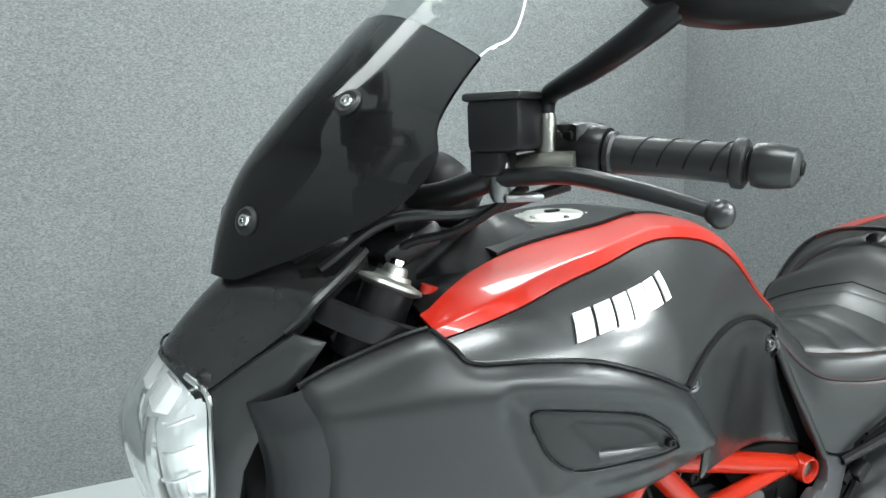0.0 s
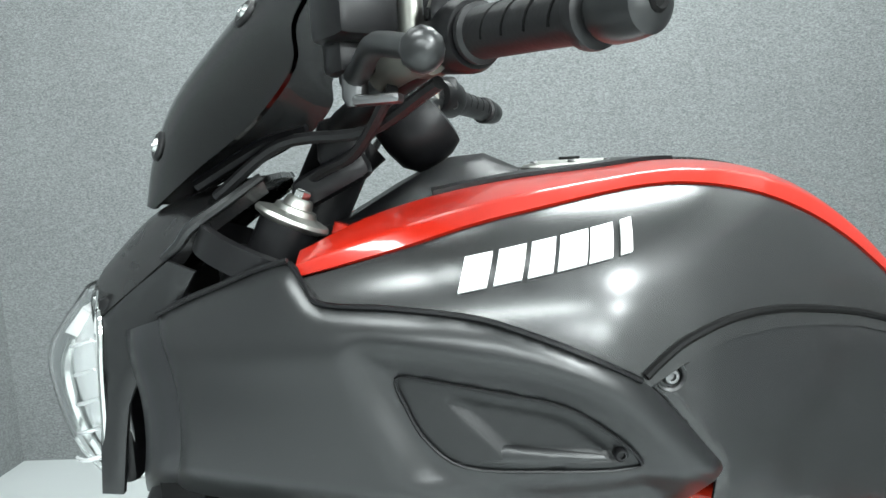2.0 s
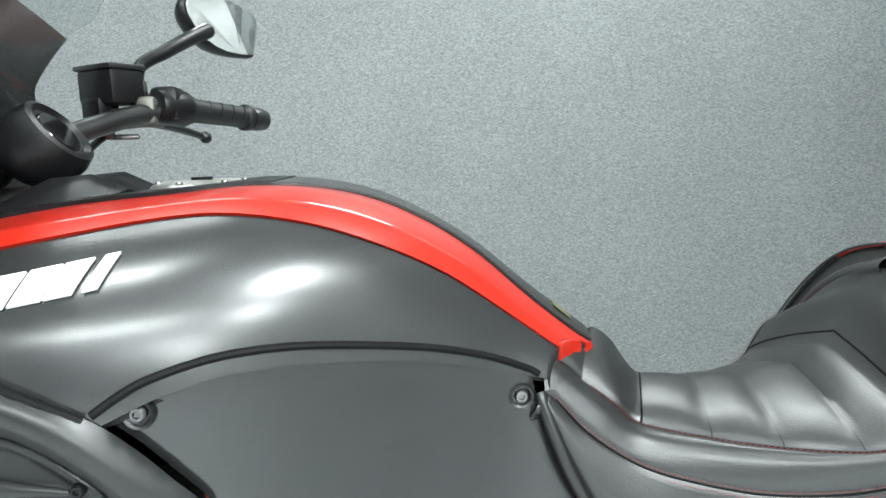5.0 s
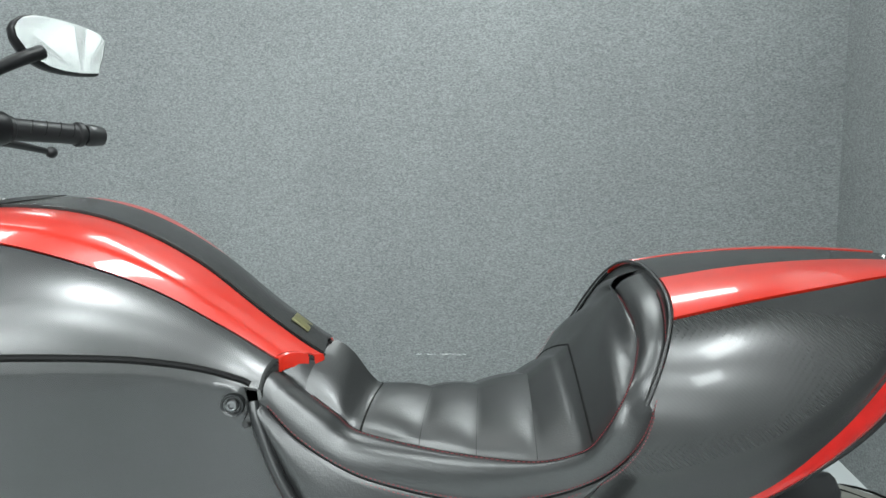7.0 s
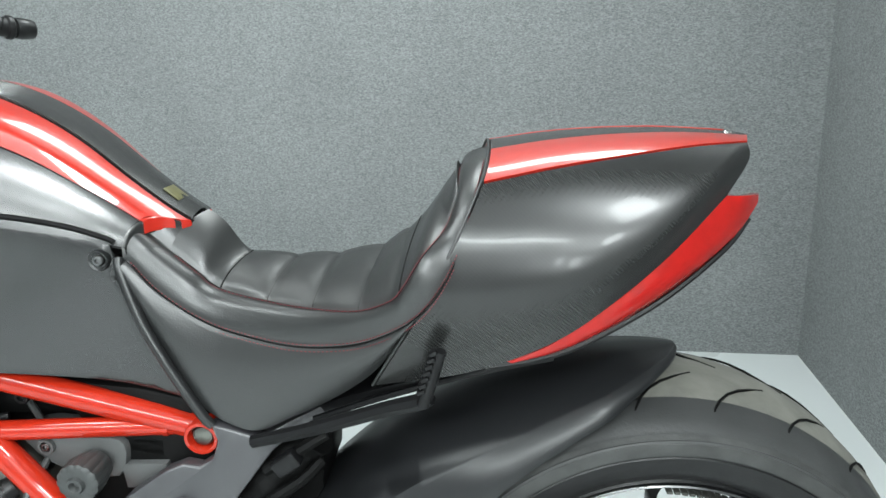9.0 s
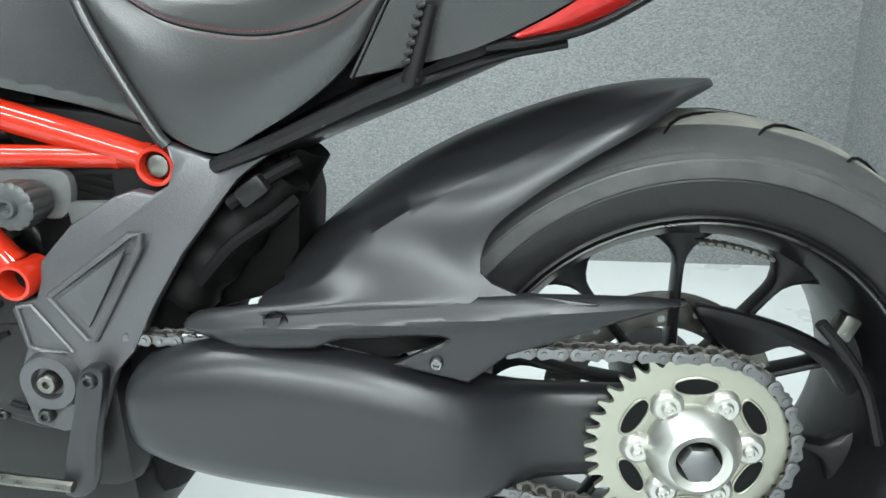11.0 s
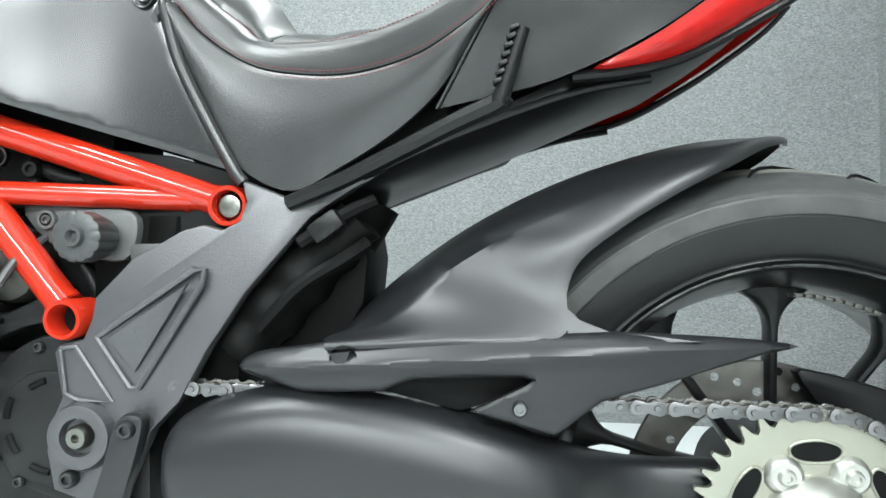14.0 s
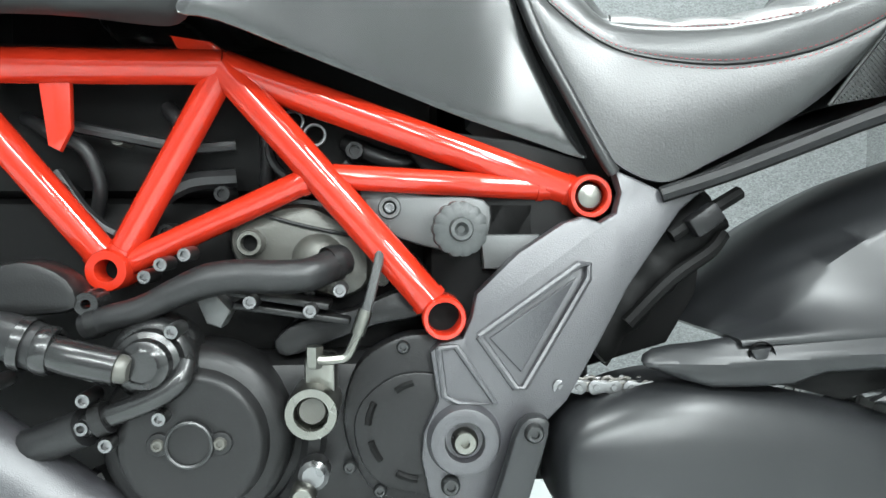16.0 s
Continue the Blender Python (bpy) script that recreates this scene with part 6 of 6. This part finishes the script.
# shroud noses and radiator
def shroud_nose():
    outer = spline([(-1.22, 0.9), (-1.211, 0.872), (-1.206, 0.832), (-1.212, 0.788), (-1.228, 0.748)], 4)
    rows = []
    for x, z in outer:
        y = cover_y(x, z) + 0.004
        rows.append([Vector((x + 0.001, y, z)), Vector((x - 0.012, y + 0.006, z - 0.004)), Vector((x - 0.026, y + 0.016, z - 0.009)), Vector((x - 0.038, y + 0.032, z - 0.014)), Vector((x - 0.042, y + 0.055, z - 0.018)), Vector((x - 0.036, y + 0.075, z - 0.02))])
    return grid_mesh(rows, thick=0.004)


both("shroud_nose", shroud_nose, M_SATIN_SOFT, bike)
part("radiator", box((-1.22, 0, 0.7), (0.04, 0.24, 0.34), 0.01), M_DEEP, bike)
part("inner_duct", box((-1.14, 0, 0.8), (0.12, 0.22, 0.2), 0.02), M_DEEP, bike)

STEER = Vector((-math.sin(radians(26)), 0, -math.cos(radians(26))))


def fork_leg(sign):
    top = Vector((-1.118, sign * 0.092, 0.968))
    leg = part("fork_leg", tube([top, top + STEER * 0.42], 0.0255, 20, n=1), M_BLACK, bike, "black upside-down fork leg")
    part("fork_tube", tube([top + STEER * 0.4, top + STEER * 0.74], 0.021, 16, n=1), M_STEEL, leg)
    up = -STEER
    flange = part("fork_cap", revolve([(0, 0.02), (0.01, 0.02), (0.0115, 0.018), (0.0125, 0.012), (0.017, 0.0115), (0.0185, 0.007), (0.0305, 0.004), (0.032, 0.001), (0.031, -0.001), (0.025, -0.004), (0.022, -0.02), (0, -0.02)], top, up, 32), M_BRIGHT, leg, "bright metal fork cap with adjuster")
    part("adjuster", revolve([(0, 0.027), (0.006, 0.027), (0.0075, 0.025), (0.0075, 0.01), (0, 0.01)], top, up, 6), M_CHROME, flange)
    part("fork_clamp", revolve([(0.0265, -0.02), (0.034, -0.02), (0.036, -0.016), (0.036, 0.012), (0.034, 0.016), (0.0265, 0.016)], top + STEER * 0.052, up, 28, closed_profile=True), M_BLACK, leg)


fork_leg(-1)
fork_leg(1)
clamp = part("triple_clamp", box(Vector((-1.142, 0, 0.938)), (0.085, 0.2, 0.03), 0.012, Matrix.Rotation(radians(-26), 3, "Y")), M_BLACK, bike)
part("clamp_band", revolve([(0.05, -0.012), (0.056, -0.012), (0.057, 0.01), (0.05, 0.012)], (-1.143, -0.09, 0.938), -STEER, 36, closed_profile=True), M_BLACK, clamp)
part("red_reservoir", tube([(-1.083, -0.09, 0.938), (-1.075, -0.09, 0.962)], 0.009, 12, n=1), M_RED, clamp, "red anodised fitting")
part("top_yoke", box((-1.085, 0, 1.0), (0.07, 0.17, 0.028), 0.01, Matrix.Rotation(radians(-26), 3, "Y")), M_BLACK, bike)
part("steering_stem", tube([(-1.075, 0, 1.03), (-1.16, 0, 0.86)], 0.03, 16, n=1), M_BLACK, bike)
part("riser", box((-1.075, 0, 1.03), (0.045, 0.12, 0.045), 0.01), M_BLACK, bike)
pod = part("instrument", revolve([(0.0, 0.022), (0.028, 0.022), (0.032, 0.027), (0.037, 0.025), (0.041, 0.012), (0.04, -0.008), (0.034, -0.024), (0.02, -0.033), (0.0, -0.035)], (-1.008, 0.0, 1.042), (0.78, 0, 0.62), 28), M_BLACK, bike, "black hooded instrument pod")
part("display", revolve([(0, 0.0245), (0.022, 0.0245), (0.024, 0.022), (0, 0.022)], (-1.008, 0.0, 1.042), (0.78, 0, 0.62), 28), M_SMOKE, pod, "dark instrument display")
part("pod_stalk", tube([(-1.05, 0, 1.03), (-1.075, 0, 1.01), (-1.1, 0, 0.99)], 0.02, 12), M_BLACK, pod)

# screen: centre line and left edge from the lower tip to the upper rim
SCREEN = [((-1.263, 0.984), (-1.247, 0.035, 0.981)), ((-1.25, 1.03), (-1.19, 0.1, 1.012)), ((-1.225, 1.08), (-1.135, 0.143, 1.044)), ((-1.18, 1.132), (-1.1, 0.158, 1.082)),
          ((-1.13, 1.182), (-1.095, 0.158, 1.118)), ((-1.085, 1.225), (-1.052, 0.158, 1.17)), ((-1.045, 1.258), (-1.012, 0.15, 1.19)), ((-0.995, 1.3), (-0.985, 0.135, 1.235)), ((-0.955, 1.325), (-0.945, 0.09, 1.3))]


def screen_row(c, e):
    left = [Vector((c[0] + (e[0] - c[0]) * u ** 1.9, -e[1] * u, c[1] + (e[2] - c[1]) * u ** 1.9)) for u in (k / 10 for k in range(11))]
    return [Vector((p.x, -p.y, p.z)) for p in reversed(left[1:])] + left


srows = [screen_row(p[0:2], p[2:5]) for p in spline([(*a, *b) for a, b in SCREEN], 5)]
screen = part("fly_screen", grid_mesh(srows[:26], thick=0.004), M_TINT, bike, "dark smoked fly screen with a clear upper edge")
part("clear_edge", grid_mesh(srows[25:], thick=0.003), M_CLEAR, screen, "clear acrylic upper screen")
part("screen_rim", tube([r[-1] for r in srows[25:]], 0.001, 6, n=1), M_WHITE, screen)
for row, col in ((6, 14), (17, 15), (6, 6), (17, 5)):
    p = srows[row][col]
    nrm = (srows[row + 1][col] - srows[row - 1][col]).cross(srows[row][col + 1] - srows[row][col - 1]).normalized()
    if nrm.x > 0:
        nrm = -nrm
    part("screen_bushing", revolve([(0.006, 0.002), (0.0105, 0.003), (0.0135, 0.001), (0.0135, -0.004), (0.006, -0.004)], p, nrm, 20, closed_profile=True), M_RUBBER, screen)
    part("screen_screw", revolve([(0, 0.002), (0.003, 0.002), (0.0035, 0.005), (0.0055, 0.005), (0.007, 0.002), (0.007, -0.004), (0, -0.004)], p, nrm, 18), M_CHROME, screen)
part("screen_stay", tube([(-1.2, -0.06, 1.0), (-1.14, -0.08, 1.03), (-1.1, -0.09, 1.04)], 0.006, 8), M_BLACK, screen)


# ---- handlebar and controls, per side ----
def bar_point(sign, p):
    """A place given for the left side; the right bar stands a little further back."""
    return Vector((p[0] + (0.0 if sign < 0 else 0.13 * abs(p[1])), sign * abs(p[1]), p[2] + (0 if sign < 0 else 0.003)))


part("handlebar", tube([bar_point(-1, (-0.93, 0.33, 1.076)), bar_point(-1, (-0.97, 0.24, 1.085)), bar_point(-1, (-1.015, 0.17, 1.075)), bar_point(-1, (-1.06, 0.1, 1.05)), bar_point(-1, (-1.075, 0.04, 1.045)), bar_point(1, (-1.075, 0.04, 1.045)), bar_point(1, (-1.06, 0.1, 1.05)), bar_point(1, (-1.015, 0.17, 1.075)), bar_point(1, (-0.97, 0.24, 1.085)), bar_point(1, (-0.93, 0.33, 1.076))], 0.0125, 14), M_SATIN, bike, "black tapered handlebar")


def controls(sign):
    B = lambda *p: bar_point(sign, p)
    a, b = B(-0.977, 0.232, 1.0855), B(-0.925, 0.34, 1.0755)
    d = (b - a).normalized()
    grip = part("grip", grid_mesh(tube_rings([a + d * t for t in (0, 0.002, 0.006, 0.008, 0.03, 0.055, 0.08, 0.097, 0.099, 0.103, 0.106, 0.108)], lambda u: (0.0165, 0.0185, 0.0185, 0.0158, 0.0155, 0.0152, 0.015, 0.0152, 0.0185, 0.019, 0.0185, 0.015)[min(11, round(u * 11))], 24), closed=True, caps=True), M_RUBBER, bike, "black rubber grip")
    for k in range(4):
        p = a + d * (0.025 + 0.02 * k)
        pts = []
        for j in range(8):
            ang = -0.4 + 2.3 * j / 7
            side = d.cross(Vector((0, 0, 1))).normalized()
            pts.append(p + d * (0.014 * j / 7) + (side * math.cos(ang) + Vector((0, 0, 1)) * math.sin(ang)) * 0.0153)
        part("grip_groove", tube(pts, 0.0009, 5, n=1), M_DEEP, grip)
    part("bar_end", revolve([(0, 0.027), (0.009, 0.027), (0.0145, 0.023), (0.0165, 0.012), (0.017, 0.002), (0.0155, -0.004), (0.011, -0.005), (0, -0.005)], a + d * 0.116, d, 28), M_SATIN, grip, "glossy black bar-end weight")
    part("bar_end_screw", revolve([(0, 0.0275), (0.003, 0.0275), (0.0045, 0.029), (0.006, 0.0275), (0.006, 0.025)], a + d * 0.116, d, 12), M_DEEP, grip)
    switch = part("switch_housing", revolve([(0.012, -0.045), (0.019, -0.045), (0.022, -0.04), (0.023, -0.02), (0.0235, -0.006), (0.021, 0.0), (0.012, 0.0)], a, d, 28, closed_profile=True), M_BLACK, bike, "black handlebar switch housing")
    part("switch_block", box(a - d * 0.026 + Vector((0.0, 0, 0.004)), (0.036, 0.036, 0.042), 0.008), M_BLACK, switch)
    for k, (dx, dz) in enumerate(((-0.018, 0.014), (-0.018, -0.004), (-0.02, -0.014))):
        part("switch_button", box(a - d * (0.02 + 0.008 * k) + Vector((dx, sign * 0.002, dz)), (0.008, 0.012, 0.008), 0.002), M_RUBBER if k else M_DEEP, switch)
    bolt(switch, *(a - d * 0.012 + Vector((-0.01, 0, 0.022))), 0.003, M_DEEP, (0, 0, -1))
    # master cylinder with reservoir
    master = part("master_cylinder", tube([B(-1.035, 0.17, 1.072), B(-1.02, 0.2, 1.076), B(-1.005, 0.225, 1.076)], 0.013, 14), M_DULL, bike, "silver master cylinder with black reservoir")
    part("clamp_block", box(B(-1.004, 0.192, 1.083), (0.024, 0.024, 0.034), 0.005), M_DULL, master)
    turn = Matrix.Rotation(radians(30 * -sign), 3, "Z")
    res = part("reservoir", box(B(-1.044, 0.188, 1.112), (0.066, 0.048, 0.044), 0.007, turn), M_BLACK, master, "black fluid reservoir")
    part("reservoir_lid", box(B(-1.044, 0.188, 1.1345), (0.07, 0.052, 0.007), 0.003, turn), M_SATIN, res)
    part("reservoir_foot", box(B(-1.055, 0.18, 1.085), (0.036, 0.03, 0.03), 0.006, turn), M_BLACK, res)
    # lever
    pts = [B(-1.058, 0.178, 1.068), B(-1.05, 0.21, 1.07), B(-1.043, 0.26, 1.073), B(-1.037, 0.31, 1.068), B(-1.028, 0.35, 1.06), B(-1.022, 0.376, 1.054)]
    lever = part("lever", tube(pts, lambda u: 0.0085 - 0.0035 * u, 12), M_SATIN, bike, "black hand lever with a ball end")
    part("lever_ball", revolve([(0, 0.0095), (0.005, 0.0082), (0.0085, 0.0043), (0.0097, 0), (0.0085, -0.0043), (0.005, -0.0082), (0, -0.0095)], B(-1.02, 0.379, 1.053), (1, 0, 0), 20), M_SATIN, lever)
    part("lever_pivot", revolve([(0, 0.016), (0.006, 0.016), (0.009, 0.012), (0.009, -0.014), (0.006, -0.02), (0, -0.02)], B(-1.055, 0.188, 1.069), (0, 0, 1), 16), M_STEEL, lever)
    part("lever_link", box(B(-1.04, 0.2, 1.052), (0.034, 0.014, 0.007), 0.003, Matrix.Rotation(radians(20 * sign), 3, "Z")), M_STEEL, lever)
    # mirror
    if sign < 0:
        arm, c, face = ((-1.016, 0.2, 1.09), (-1.016, 0.202, 1.13), (-1.02, 0.23, 1.141), (-1.026, 0.27, 1.15), (-1.03, 0.33, 1.17), (-1.025, 0.36, 1.188)), Vector((-1.0, -0.375, 1.205)), Vector((0.9, 0.43, 0.1)).normalized()
    else:
        arm, c, face = ((-1.016, 0.2, 1.09), (-1.016, 0.202, 1.135), (-1.0, 0.24, 1.16), (-0.988, 0.285, 1.183), (-0.98, 0.325, 1.2)), Vector((-0.928, 0.366, 1.216)), Vector((0.88, -0.43, 0.2)).normalized()
    stem = part("mirror", tube([B(*p) for p in arm], lambda u: 0.007 + 0.004 * u, 12), M_BLACK, bike, "black rear-view mirror on a slim arm")
    part("mirror_stem_base", revolve([(0, 0.02), (0.008, 0.02), (0.009, 0.016), (0.009, -0.012), (0, -0.012)], B(-1.016, 0.2, 1.1), (0, 0, 1), 14), M_ALU, stem)
    outline = [(-0.082, 0.006), (-0.074, 0.03), (-0.04, 0.044), (0.03, 0.04), (0.074, 0.03), (0.084, 0.022), (0.084, 0.008), (0.06, -0.034), (0.048, -0.042), (-0.01, -0.042), (-0.055, -0.028)]
    ring = spline(outline, 2, True)
    across = Vector((0, 0, 1)).cross(face).normalized() * (-1 if sign > 0 else 1)
    up = face.cross(across).normalized()
    if up.z < 0:
        up = -up
    rows = []
    for s, dpt in ((0.96, 0.004), (1.0, 0.0), (1.0, -0.008), (0.85, -0.024), (0.45, -0.034), (0.05, -0.036)):
        rows.append([c + across * -u * s * 0.93 + up * v * s + face * dpt for u, v in ring])
    part("mirror_shell", grid_mesh(rows, closed=True, caps=True), M_BLACK, stem)
    bm = bmesh.new()
    bm.faces.new([bm.verts.new(c + across * -u * 0.87 + up * v * 0.95 + face * 0.0055) for u, v in ring])
    bmesh.ops.solidify(bm, geom=bm.faces[:], thickness=0.001)
    part("mirror_glass", bm, M_MIRROR, stem, "silver mirror glass")


controls(-1)
controls(1)
for pts, r in (([(-1.03, -0.19, 1.06), (-1.06, -0.13, 1.02), (-1.1, -0.08, 1.0), (-1.14, -0.06, 0.95)], 0.0045),
               ([(-1.03, 0.19, 1.06), (-1.06, 0.13, 1.02), (-1.1, 0.08, 1.0), (-1.14, 0.06, 0.95)], 0.0045), ([(-1.0, -0.21, 1.06), (-1.05, -0.14, 1.035), (-1.12, -0.1, 1.03), (-1.18, -0.08, 0.99)], 0.005)):
    part("control_cable", tube(pts, r, 8), M_RUBBER, bike)

# frayed spot in the wall's carpet
fray = bmesh.new()
rng = random.Random(3)
for k in range(40):
    x = rng.uniform(-0.085, 0.085)
    tube([(x, -0.001, 0.002 * math.sin(x * 60)), (x + rng.uniform(-0.012, 0.012), -0.004, rng.uniform(-0.003, 0.003))], 0.0006, 4, fray, 1)
fray_ob = part("carpet_fray", fray, M_WHITE, None, "")
fray_ob.matrix_world = WALL_TURN @ pose(-1.295, 0, 0.322)
tagged(fray_ob, "pale frayed tear in the grey carpet wall", "carpet tear", kind="structure")
